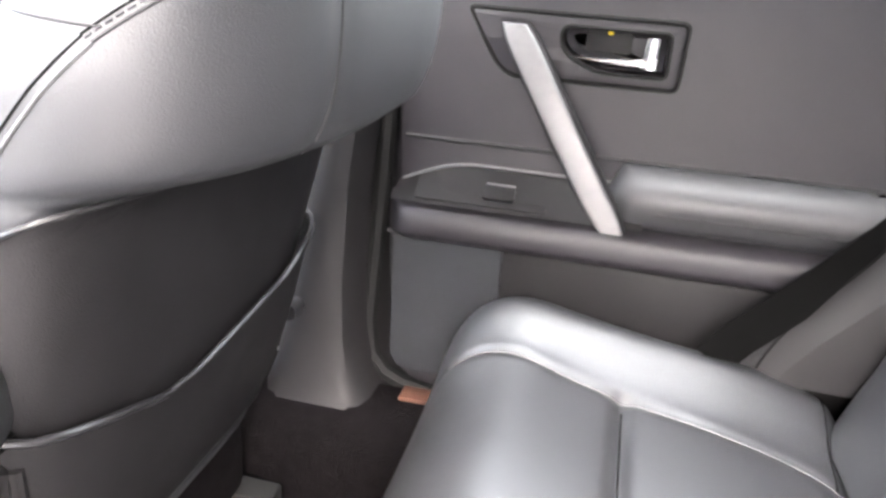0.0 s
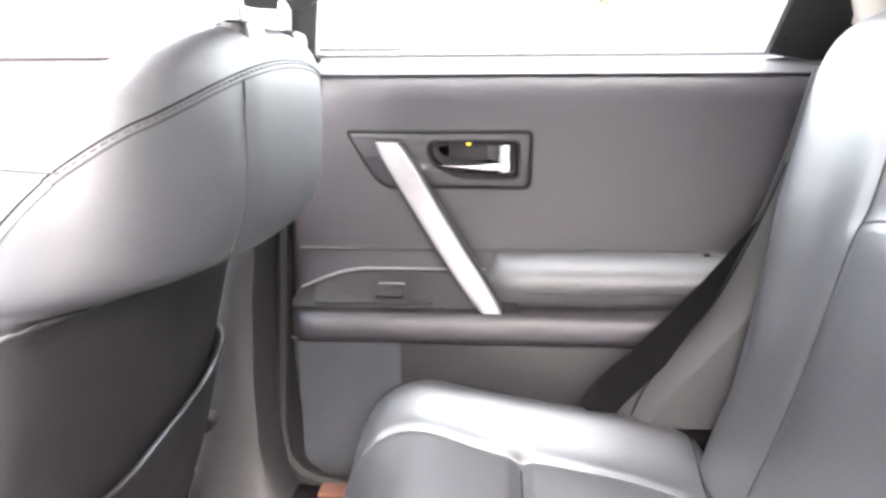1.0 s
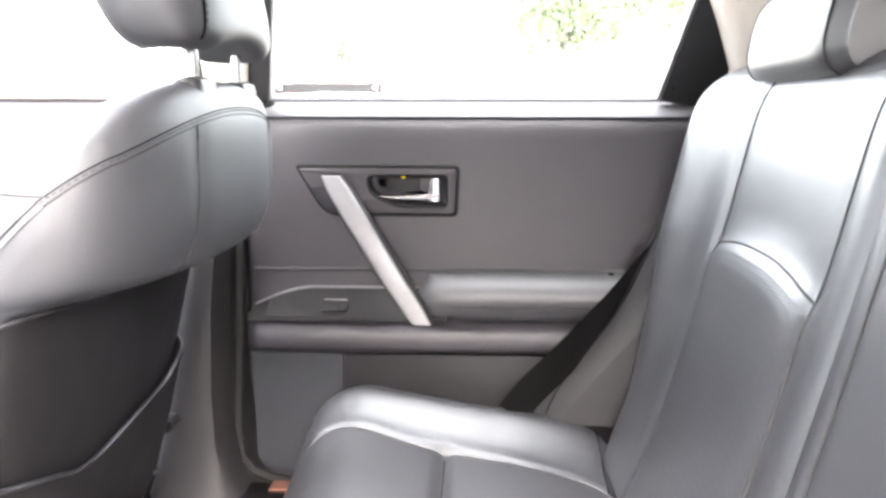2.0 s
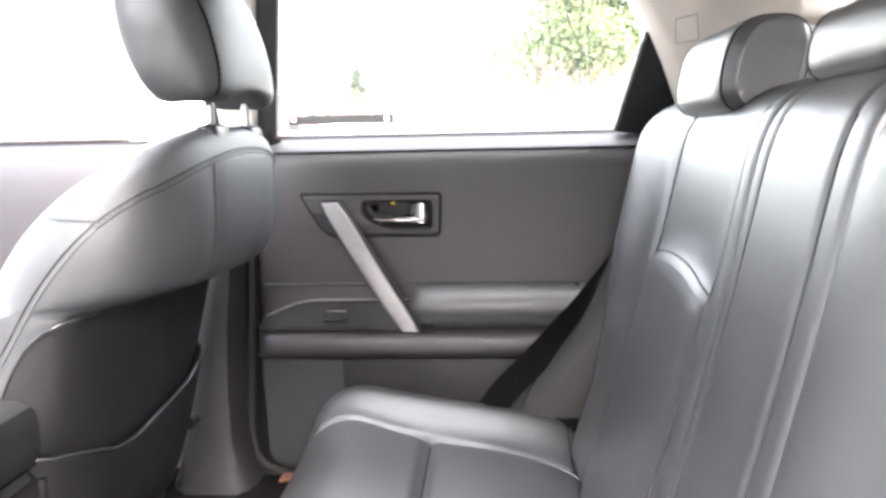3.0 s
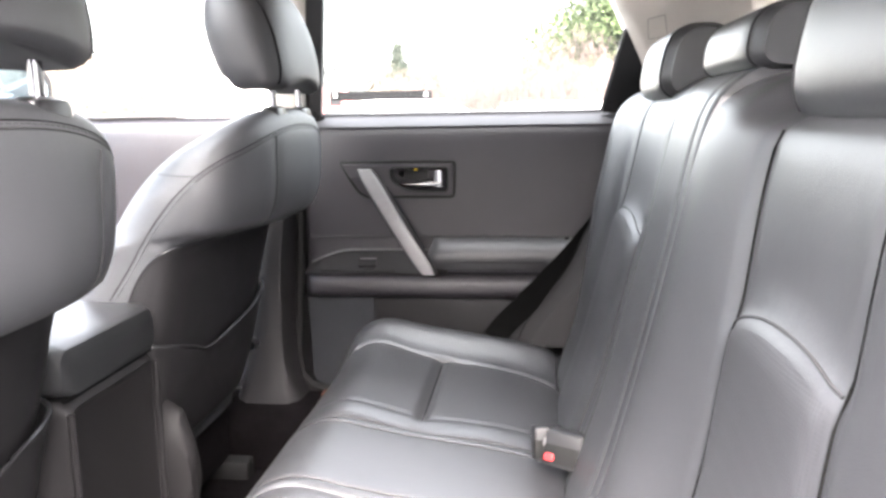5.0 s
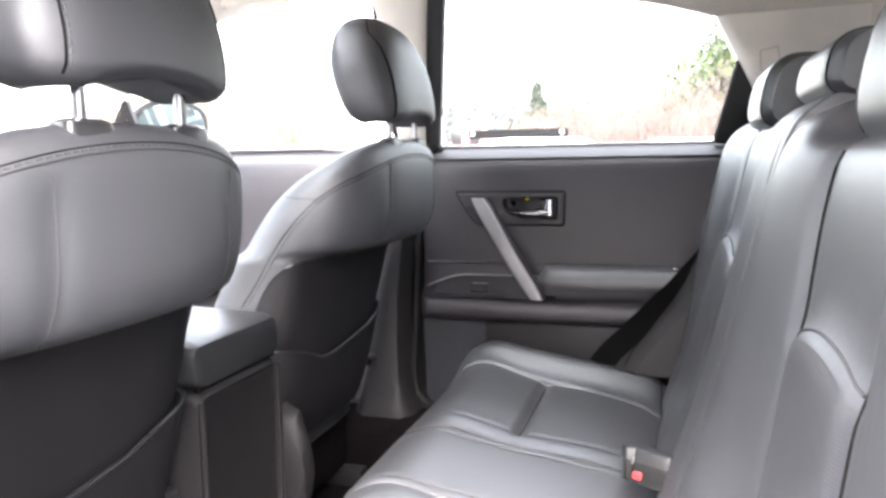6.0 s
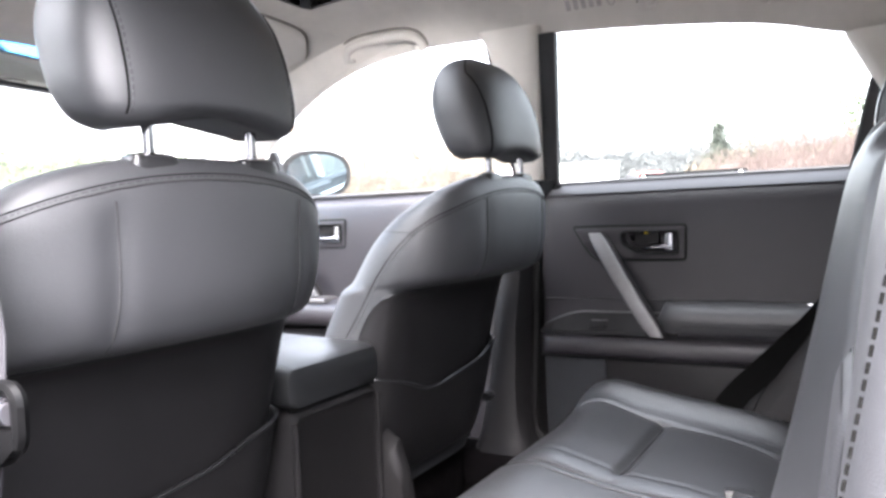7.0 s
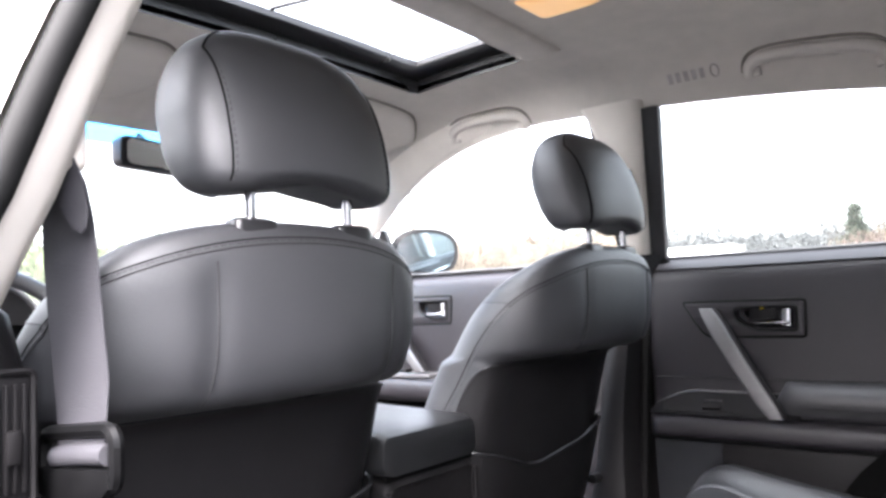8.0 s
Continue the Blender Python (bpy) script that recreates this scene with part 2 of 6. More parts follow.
def superloop(cx, cy, rx, ry, n, z, count=40):
    pts = []
    for k in range(count):
        a = 2 * math.pi * k / count
        c, s = math.cos(a), math.sin(a)
        pts.append((cx + rx * math.copysign(abs(c) ** (2 / n), c), cy + ry * math.copysign(abs(s) ** (2 / n), s), z))
    return pts


def interp(table, v):
    xs = [r[0] for r in table]
    out = [float(np.interp(v, xs, [r[k] for r in table])) for k in range(1, len(table[0]))]
    return out[0] if len(out) == 1 else out


def smooth_table(table, v):
    """Catmull-Rom through the rows of a table."""
    n = len(table)
    if v <= table[0][0]:
        return table[0][1] if len(table[0]) == 2 else list(table[0][1:])
    if v >= table[-1][0]:
        return table[-1][1] if len(table[0]) == 2 else list(table[-1][1:])
    i = max(k for k in range(n - 1) if table[k][0] <= v)
    t = (v - table[i][0]) / (table[i + 1][0] - table[i][0])
    h = table[i + 1][0] - table[i][0]
    out = []
    for c in range(1, len(table[0])):
        def slope(k):
            if k == 0 or k == n - 1:
                return 0.0 if n < 3 else (table[min(k + 1, n - 1)][c] - table[max(k - 1, 0)][c]) / (table[min(k + 1, n - 1)][0] - table[max(k - 1, 0)][0])
            a = (table[k][c] - table[k - 1][c]) / (table[k][0] - table[k - 1][0])
            b = (table[k + 1][c] - table[k][c]) / (table[k + 1][0] - table[k][0])
            return 0.0 if a * b <= 0 else 2 * a * b / (a + b)
        a, b = table[i][c], table[i + 1][c]
        out.append((2 * t**3 - 3 * t**2 + 1) * a + (t**3 - 2 * t**2 + t) * h * slope(i) + (-2 * t**3 + 3 * t**2) * b + (t**3 - t**2) * h * slope(i + 1))
    return out[0] if len(out) == 1 else out


def sgn_pow(v, p):
    return math.copysign(abs(v) ** p, v)


def edge_steps(n):
    """Steps from -1 to 1 that crowd towards both ends."""
    return [sgn_pow(math.sin(math.pi / 2 * t), 0.8) for t in lin(-1, 1, n)]


def pad(f, nu, nv):
    """A cushion: f(u, v) gives (base point, top point) for u, v in -1..1; sides and underside are closed."""
    us = edge_steps(nu) if isinstance(nu, int) else nu
    vs = edge_steps(nv) if isinstance(nv, int) else nv
    nu, nv = len(us), len(vs)
    bm = bmesh.new()
    top = [[bm.verts.new(f(u, v)[1]) for u in us] for v in vs]
    for a, b in zip(top, top[1:]):
        for i in range(nu - 1):
            bm.faces.new((a[i], a[i + 1], b[i + 1], b[i]))
    ring = [(j, 0) for j in range(nv)] + [(nv - 1, i) for i in range(1, nu)] + [(j, nu - 1) for j in range(nv - 2, -1, -1)] + [(0, i) for i in range(nu - 2, 0, -1)]
    low = [bm.verts.new(f(us[i], vs[j])[0]) for j, i in ring]
    for k in range(len(ring)):
        q = (k + 1) % len(ring)
        a, b = ring[k], ring[q]
        bm.faces.new((top[a[0]][a[1]], top[b[0]][b[1]], low[q], low[k]))
    bm.faces.new(low)
    return bm


def fine_steps(n, marks, width=0.03, extra=5):
    """edge_steps with more steps round each mark."""
    out = set(round(t, 5) for t in edge_steps(n))
    for m in marks:
        out |= set(round(max(-1, min(1, m + width * t)), 5) for t in lin(-1, 1, 2 * extra + 1))
    out = sorted(out)
    keep = [out[0]]
    for t in out[1:]:
        if t - keep[-1] > 0.002:
            keep.append(t)
    keep[-1] = 1.0
    return keep


def dome(u, v, n=4.0, m=4.0):
    return max(0.0, 1 - abs(u) ** n) ** (1 / 2.2) * max(0.0, 1 - abs(v) ** m) ** (1 / 2.2)


def bump_at(v, c, w):
    return math.exp(-(((v - c) / w) ** 2))


def stitches(points, length, gap, r, parent, bm=None):
    bm = bm or bmesh.new()
    pts = [Vector(p) for p in points]
    run, on = 0.0, True
    for a, b in zip(pts, pts[1:]):
        d = (b - a).length
        k = max(1, int(d / (length + gap)))
        for i in range(k):
            p = a.lerp(b, (i + 0.15) / k)
            q = a.lerp(b, (i + 0.8) / k)
            tube([p, q], r, 5, bm)
    return bm

# ---------------- the cabin shell ----------------
def side_y(z):
    """How far the side glass stands from the middle at height z."""
    return 0.76 - 0.41 * (z - 0.818)


# top edge of the side windows along the cabin
ROOF_EDGE = [(-0.74, 0.95), (-0.57, 1.052), (-0.43, 1.108), (-0.31, 1.136), (-0.14, 1.150), (0.0, 1.147), (0.15, 1.138), (0.31, 1.126), (0.467, 1.110),
             (0.575, 1.094), (0.69, 1.064), (0.85, 1.035), (1.1, 1.0), (1.5, 0.95)]
ROOF_MID = [(-0.74, 1.14), (-0.6, 1.205), (-0.45, 1.235), (-0.3, 1.252), (0.1, 1.262), (0.6, 1.25), (1.0, 1.20), (1.5, 1.08)]
SR = (-0.365, -0.065, 0.44)   # sunroof opening: front, rear, half width


def roof_z(x, y):
    ze, zm = smooth_table(ROOF_EDGE, x), smooth_table(ROOF_MID, x)
    s = min(1.0, abs(y) / (side_y(ze) - 0.004))
    return zm - (zm - ze) * (0.15 * s**2.2 + 0.85 * s**14)


floor = link_mesh("floor", box_bm(-1.35, 1.5, -0.66, 0.66, 0.04, 0.08, 0.005), M_CARPET)
tagged(floor, "black carpeted car floor in the rear footwell", "floor", kind="structure")
tunnel = link_mesh("floor_tunnel", box_bm(-0.9, 0.6, -0.13, 0.13, 0.08, 0.16, 0.03, 4), M_CARPET)
tagged(tunnel, "low black carpeted tunnel along the floor", "floor", kind="structure")

# headliner, with the opening of the sunroof left free
xs = lin(-0.74, -0.365, 14) + lin(-0.365, -0.065, 8)[1:] + lin(-0.065, 1.24, 34)[1:]
half = [0.0, 0.15, 0.3, 0.40, 0.44, 0.48, 0.52, 0.545, 0.565, 0.58, 0.592, 0.602, 0.611, 0.619, 1.0]
cols = [-h for h in half[::-1]] + half[1:]
bm = bmesh.new()
rows = []
for x in xs:
    ye = side_y(smooth_table(ROOF_EDGE, x)) - 0.004
    row = []
    for c in cols:
        y = math.copysign(min(abs(c), ye), c) if abs(c) < 1 else math.copysign(ye, c)
        row.append(bm.verts.new((x, y, roof_z(x, y))))
    rows.append(row)
for i in range(len(xs) - 1):
    for j in range(len(cols) - 1):
        xm, ym = (xs[i] + xs[i + 1]) / 2, (cols[j] + cols[j + 1]) / 2
        if SR[0] < xm < SR[1] and abs(ym) < SR[2]:
            continue
        bm.faces.new((rows[i][j], rows[i][j + 1], rows[i + 1][j + 1], rows[i + 1][j]))
top = bmesh.ops.extrude_face_region(bm, geom=bm.faces[:])
for v in [g for g in top["geom"] if isinstance(g, bmesh.types.BMVert)]:
    v.co.z += 0.012
bmesh.ops.remove_doubles(bm, verts=bm.verts[:], dist=0.0005)
tagged(link_mesh("ceiling", bm, M_HEAD), "light grey-beige cloth headliner of a car", "headliner", kind="structure")

# sunroof: dark well, inner frame, glass, lip at the rear
sunroof = thing("sunroof", (-0.2, 0, 1.27), "glass sunroof in a dark frame in the headliner", "sunroof", kind="structure")
bm = bmesh.new()
ring_in = [(SR[0], -SR[2]), (SR[1], -SR[2]), (SR[1], SR[2]), (SR[0], SR[2])]
ring_gl = [(SR[0] + 0.05, -SR[2] + 0.06), (SR[1] - 0.03, -SR[2] + 0.06), (SR[1] - 0.03, SR[2] - 0.06), (SR[0] + 0.05, SR[2] - 0.06)]
def ring(pts, dz):
    out = []
    for k in range(4):
        a, b = Vector(pts[k]), Vector(pts[(k + 1) % 4])
        for t in (0.03, 0.25, 0.5, 0.75, 0.97):
            p = a.lerp(b, t)
            out.append((p.x, p.y, roof_z(p.x, p.y) + dz))
    return out
loft([ring(ring_in, -0.004), ring(ring_in, 0.028), ring(ring_gl, 0.032), ring(ring_gl, 0.045)], bm, caps=False)
part("frame", bm, M_GLOSSY, sunroof, "dark inner frame")
bm = bmesh.new()
bm.faces.new([bm.verts.new(p) for p in ring(ring_gl, 0.04)])
bmesh.ops.triangulate(bm, faces=bm.faces[:])
pane = part("pane", bm, M_ROOFGLASS, sunroof, "bright tinted glass pane")
pane.visible_shadow = False
part("shade_lip", pad(lambda u, v: (Vector((-0.02 + 0.045 * v, 0.45 * u, roof_z(-0.02, 0.45 * u) + 0.004)),
                                      Vector((-0.02 + 0.045 * v, 0.45 * u, roof_z(-0.02, 0.45 * u) - 0.016 * dome(u, v, 12, 3)))), 24, 9), M_HEAD, sunroof, "raised cloth lip behind the opening")
part("crossbar", tube([(-0.29, -0.05, 1.285), (-0.2, -0.02, 1.29)], 0.005), M_DARK, sunroof, "thin dark bar")
outer_roof = link_mesh("roof_skin", grid_bm(lambda u, v: (u, v, 1.315 - 0.06 * (abs(v) / 0.6) ** 3 - 0.05 * max(0, abs(u - 0.2) - 0.4) ** 2 * 2), lin(-0.05, 1.28, 12), lin(-0.6, 0.6, 10)), M_PAINT)
tagged(outer_roof, "white painted outer roof skin", "roof", kind="structure")


def door_profile(zz):
    """Inner face of the door's upper panel, from the middle of the car."""
    return interp([(0.20, 0.724), (0.42, 0.713), (0.55, 0.716), (0.60, 0.712), (0.70, 0.71), (0.75, 0.712), (0.775, 0.717), (0.79, 0.725), (0.80, 0.736), (0.807, 0.748), (0.812, 0.760), (0.815, 0.766)], zz)


def rounded_rect(x0, x1, z0, z1, r, seg=5):
    pts = []
    for cx, cz, a0 in ((x1 - r, z1 - r, 0), (x0 + r, z1 - r, 90), (x0 + r, z0 + r, 180), (x1 - r, z0 + r, 270)):
        for k in range(seg + 1):
            a = radians(a0 + 90 * k / seg)
            pts.append((cx + r * math.cos(a), cz + r * math.sin(a)))
    return pts


def soft_corners(corners):
    """An outline of (a, b) pairs with each corner (a, b, radius) rounded off by six points."""
    shape = []
    for k, (a, b, r) in enumerate(corners):
        p, q, n_ = Vector((a, b)), Vector(corners[k - 1][:2]), Vector(corners[(k + 1) % len(corners)][:2])
        e0, e1 = p + (q - p).normalized() * r, p + (n_ - p).normalized() * r
        for t in lin(0, 1, 6):
            c = (1 - t) ** 2 * e0 + 2 * t * (1 - t) * p + t * t * e1
            shape.append((c.x, c.y))
    return shape


def latch_hole(x0, x1, z0, z1):
    w, h = x1 - x0, z1 - z0
    return x0 + 0.40 * w, x1 - 0.03 * w, z0 + 0.06 * h, z1 - 0.06 * h


def cut_hole(bm, hole):
    """Takes the panel's faces away where the handle pocket sinks in."""
    gone = [f for f in bm.faces if hole[0] < f.calc_center_median().x < hole[1] and hole[2] < f.calc_center_median().z < hole[3]]
    bmesh.ops.delete(bm, geom=gone, context="FACES")


def latch_bezel(door, s, x0, x1, z0, z1, yb, marked=True):
    """The handle plate with its pocket, chrome lever and yellow mark."""
    w, h = x1 - x0, z1 - z0
    def f(a, b, d):
        return (a, s * (yb - d), b)
    outer = soft_corners([(x0, z1, 0.005), (x1, z1, 0.008), (x1 - 0.003, z0, 0.008), (x0 + 0.19 * w, z0, 0.020), (x0 + 0.10 * w, z0 + 0.42 * h, 0.013)])
    px0, px1, pz0, pz1 = x0 + 0.445 * w, x1 - 0.065 * w, z0 + 0.17 * h, z1 - 0.16 * h
    pw, ph = px1 - px0, pz1 - pz0
    def pocket(g):
        return soft_corners([(px0 + g, pz1 - g, 0.011), (px1 - g, pz1 - g, 0.007), (px1 - g, pz0 + g, 0.008), (px0 + 0.34 * pw + g, pz0 + g, 0.020), (px0 + g, pz0 + 0.48 * ph + g, 0.016)])
    def shrink(g):
        mx, mz = (x0 + x1) / 2, (z0 + z1) / 2
        return [(mx + (a - mx) * (1 - 2 * g / w), mz + (b - mz) * (1 - 2 * g / h)) for a, b in outer]
    bez = part("bezel", loft([[f(a, b, -0.002) for a, b in outer], [f(a, b, 0.0030) for a, b in outer], [f(a, b, 0.0045) for a, b in shrink(0.0025)], [f(a, b, 0.0045) for a, b in pocket(-0.002)], [f(a, b, 0.002) for a, b in pocket(0.0)]], caps=False), M_VINYL, door, "dark handle surround")
    part("bezel_gap", tube([f(a, b, 0.0016) for a, b in shrink(-0.0024)], 0.0029, 8, cyclic=True), M_SEAL, bez, "dark gap round the surround")
    hollow = loft([[f(a, b, 0.002) for a, b in pocket(0.0)], [f(a, b, -0.016) for a, b in pocket(0.002)], [f(a, b, -0.020) for a, b in pocket(0.008)]], caps=False)
    hollow.faces.new([hollow.verts.new(f(a, b, -0.020)) for a, b in pocket(0.008)])
    part("pocket", hollow, M_VINYL, bez, "recessed dark finger pocket")
    # added dark ring: shade at the pocket's edge, so that it looks recessed
    part("pocket_rim", tube([f(a, b, 0.0046) for a, b in pocket(-0.0012)], 0.0024, 6, cyclic=True), M_SEAL, bez)
    # lever: slim blade that swells towards its pivot at the rear end
    lever = []
    for t in lin(0, 1, 13):
        x = px0 + 0.10 * pw + 0.80 * pw * t
        zc = pz0 + 0.30 * ph - 0.05 * ph * math.sin(math.pi * t)
        hh = 0.0016 + 0.0052 * t**1.2
        lever.append([f(x, zc + hh * math.sin(a), -0.004 + 0.006 * t + 0.005 * math.cos(a)) for a in lin(0, 2 * math.pi * 13 / 14, 14)])
    part("lever", loft(lever), M_LEVER, bez, "chrome inside door lever")
    piv = []
    for t in lin(0, 1, 7):
        z = pz0 + 0.16 * ph + 0.74 * ph * t
        xc = px1 - 0.16 * pw + 0.015 * pw * t
        hw = 0.0105 - 0.003 * t
        piv.append([f(a, z, 0.000 + b) for a, b, _ in superloop(xc, 0, hw, 0.006 - 0.002 * t, 3, 0, 16)])
    part("lever_pivot", loft(piv), M_LEVER, bez, "chrome pivot of the lever")
    part("lock_slider", prism(rounded_rect(px0 + 0.22 * pw, px0 + 0.66 * pw, pz0 + 0.46 * ph, pz1 - 0.05 * ph, 0.003), lambda a, b, d: f(a, b, -0.012 + d), 0.006, 0.001), M_PLASTIC, bez)
    if marked:
        part("lock_mark", box_bm(px0 + 0.42 * pw, px0 + 0.42 * pw + 0.006, min(s * (yb - 0.004), s * (yb + 0.004)), max(s * (yb - 0.004), s * (yb + 0.004)), pz1 - 0.0045, pz1 - 0.0012, 0.001), M_YELLOW, bez, "small yellow lock mark")


def pull_bar(door, s, xt, zt, yt, xb, zb, yb):
    """Slanting grab bar: silver face on a dark body."""
    for name, wid, dep, off, m, lab in (("pull_bar_body", 0.044, 0.026, 0.0, M_PLASTIC, "dark body of the grab bar"), ("pull_bar", 0.036, 0.010, -0.013, M_SILVER, "brushed silver slanting grab bar")):
        loops = []
        for t in lin(0, 1, 15):
            x, z = xt + (xb - xt) * t, zt + (zb - zt) * t
            y = yt + (yb - yt) * t - 0.012 * math.sin(math.pi * t)
            e = 1.0 - 0.25 * (abs(2 * t - 1) ** 8)
            loop = superloop(0, 0, wid / 2 * e, dep / 2 * e, 4.5, 0, 20)
            loops.append([(x + a, s * (y + off + b), z) for a, b, _ in loop])
        part(name, loft(loops), m, door, lab)


def rear_door_panel(s):
    door = thing("rear_door", (0.5, s * 0.72, 0.2), "closed rear car door with dark vinyl panel and silver grab bar", "car door")
    hole = latch_hole(0.15, 0.394, 0.647, 0.717)
    zs = sorted(lin(0.19, 0.76, 20) + list(hole[2:])) + [0.775, 0.79, 0.8, 0.807, 0.812, 0.815]
    xs = [0.062, 0.065, 0.072, 0.085] + sorted(lin(0.10, 1.02, 30) + list(hole[:2]))
    def face(x, z):
        inset = 0.012 * max(0, (0.085 - x) / 0.023) ** 2
        return (x, s * (door_profile(z) + inset + 0.012 * max(0, x - 0.5) ** 2), z)
    bm = grid_bm(lambda x, z: face(x, z), xs, zs)
    cut_hole(bm, hole)
    loft([[face(x, 0.815) for x in xs], [(x, s * 0.772, 0.820) for x in xs], [(x, s * 0.80, 0.818) for x in xs], [(x, s * 0.80, 0.19) for x in xs], [face(x, 0.19) for x in xs]], bm, close=False, caps=False)
    bmesh.ops.remove_doubles(bm, verts=bm.verts[:], dist=0.0004)
    part("door_panel", bm, M_VINYL, door, "dark grey vinyl door panel")
    # horizontal break line under the upper panel, shelf, rail and armrest
    part("panel_crease", tube([(x, s * 0.7155, 0.557) for x in lin(0.075, 0.9, 12)], 0.0028, 6), M_RUBBER, door)
    def rail(u, v):
        x = 0.508 + 0.446 * u
        z = 0.456 + 0.029 * v
        endr = min(1, max(0, (x - 0.060) / 0.03)) ** 0.5
        return Vector((x, s * 0.716, z)), Vector((x, s * (0.716 - 0.052 * endr * max(0, 1 - abs(v) ** 3.2) ** 0.45), z))
    part("rail", pad(rail, 40, 13), M_VINYL, door, "rounded vinyl rail across the door")
    part("rail_shadow_gap", tube([(x, s * 0.712, 0.4265) for x in lin(0.058, 0.93, 10)], 0.004, 6), M_RUBBER, door)
    def shelf(u, v):
        x = 0.225 + 0.155 * u
        a = (v + 1) / 2
        lim = 0.498 + 0.030 * math.sin(math.pi / 2 * min(1, (x - 0.07) / 0.10))
        z = 0.484 + (lim - 0.484) * a
        y = 0.672 + 0.042 * a
        return Vector((x, s * 0.718, z - 0.004)), Vector((x, s * y, z))
    part("switch_shelf", pad(shelf, 24, 9), M_PLASTIC, door, "sloping black switch panel")
    part("shelf_edge", tube([(0.075 + 0.30 * t, s * 0.7125, 0.500 + 0.029 * math.sin(math.pi / 2 * min(1, t * 0.31 / 0.10))) for t in lin(0, 1, 18)], 0.0022, 6), M_SILVER, door, "thin bright line above the switch panel")
    part("switch_plate", prism(rounded_rect(0.10, 0.265, 0.002, 0.032, 0.004), lambda a, b, d: (a, s * (0.674 + b * 0.95 - d * 0.6), 0.4865 + b * 0.72 + d * 0.8), 0.002), M_PLASTIC, door)
    part("window_switch", prism(rounded_rect(0.185, 0.225, 0.008, 0.026, 0.004), lambda a, b, d: (a, s * (0.674 + b * 0.95 - d * 0.6), 0.489 + b * 0.72 + d * 0.8), 0.005, 0.0015), M_PLASTIC, door, "black window switch")
    part("switch_tip", box_bm(0.187, 0.224, min(s * 0.697, s * 0.701), max(s * 0.697, s * 0.701), 0.5095, 0.5125, 0.001), M_SILVER, door)
    def arm(u, v):
        x = 0.511 + 0.181 * u + 0.02 * v * (1 - u) / 2
        z = 0.5165 + 0.0395 * v
        return Vector((x, s * 0.718, z)), Vector((x, s * (0.718 - 0.058 * max(0, 1 - abs(u) ** 8) ** 0.4 * max(0, 1 - abs(v) ** 2.4) ** 0.5 * (1 - 0.16 / (1 + math.exp((v + 0.15) * 14)))), z))
    part("armrest", pad(arm, 30, 15), M_SOFT, door, "padded dark leather armrest")
    part("armrest_seam", tube([(x, s * 0.6635, 0.510) for x in lin(0.39, 0.665, 10)], 0.0008, 6), M_SEAM, door)
    part("speaker_grille", prism(soft_corners([(0.066, 0.422, 0.006), (0.213, 0.422, 0.002), (0.213, 0.215, 0.002), (0.066, 0.215, 0.03)]), lambda a, b, d: (a, s * (door_profile(b) + 0.001 - d), b), 0.005, 0.002), M_SPEAKER, door, "blue-grey speaker cover")
    part("lower_trim", prism(rounded_rect(0.2155, 0.90, 0.215, 0.421, 0.006), lambda a, b, d: (a, s * (door_profile(b) - d * 0.5), b), 0.012, 0.003), M_PLASTIC, door, "lower vinyl trim")
    latch_bezel(door, s, 0.15, 0.394, 0.647, 0.717, 0.712)
    pull_bar(door, s, 0.204, 0.706, 0.700, 0.345, 0.488, 0.655)
    # dark weather strip round the panel's front and lower corner
    seal = [(0.095, 0.757, 0.818), (0.062, 0.722, 0.70), (0.052, 0.714, 0.60), (0.046, 0.706, 0.45), (0.042, 0.690, 0.30), (0.050, 0.682, 0.255), (0.072, 0.676, 0.232), (0.10, 0.672, 0.222), (0.2, 0.668, 0.205), (0.6, 0.668, 0.20)]
    part("weather_strip", tube([(x, s * y, z) for x, y, z in seal], 0.011, 8), M_SEAL, door, "black rubber weather strip")
    part("weather_strip_inner", tube([(x - 0.022, s * (y - 0.008), z - 0.005) for x, y, z in seal[1:7]], 0.006, 8), M_SEAL, door)
    # window frame and glass
    top = [(x, smooth_table(ROOF_EDGE, x)) for x in lin(0.15, 0.69, 14)]
    tri = [(0.715, 1.03), (0.735, 0.972), (0.752, 0.92)]
    part("front_frame", loft([[(x - a, s * (side_y(z) - b), z) for a, b in ((0.0, -0.01), (0.040, -0.01), (0.040, 0.012), (0.012, 0.016), (0.0, 0.010))] for x, z in [(0.098 + 0.056 * t, 0.815 + 0.325 * t) for t in lin(0, 1, 10)]]), M_RUBBER, door, "black window frame upright")
    part("window_ledge", grid_bm(lambda x, q: (x, s * (0.7235 + 0.0455 * q - 0.006 * math.sin(math.pi * q)), 0.7945 + 0.0225 * q), lin(0.085, 0.90, 20), lin(0, 1, 8)), M_LEDGE, door, "dark ledge below the window, greyed to imitate glare")
    part("glass_line", tube([(x, s * 0.7725, 0.822) for x in lin(0.09, 1.0, 12)], 0.004, 6), M_SILVER, door, "bright sill strip along the glass")
    bm = bmesh.new()
    pts = [(0.10, 0.815)] + top + tri + [(0.80, 0.815)]
    bm.faces.new([bm.verts.new((x, s * (side_y(z) + 0.003), z)) for x, z in pts])
    part("pane", bm, M_PRIVACY, door, "tinted side window glass")
    # black quarter panel behind the glass
    bm = prism([(0.705, 0.818), (0.745, 0.985), (0.752, 0.975), (0.835, 0.80)], lambda a, b, d: (a, s * (side_y(b) - d), b), 0.012)
    part("quarter_panel", bm, M_GLOSSY, door, "black triangular quarter panel")
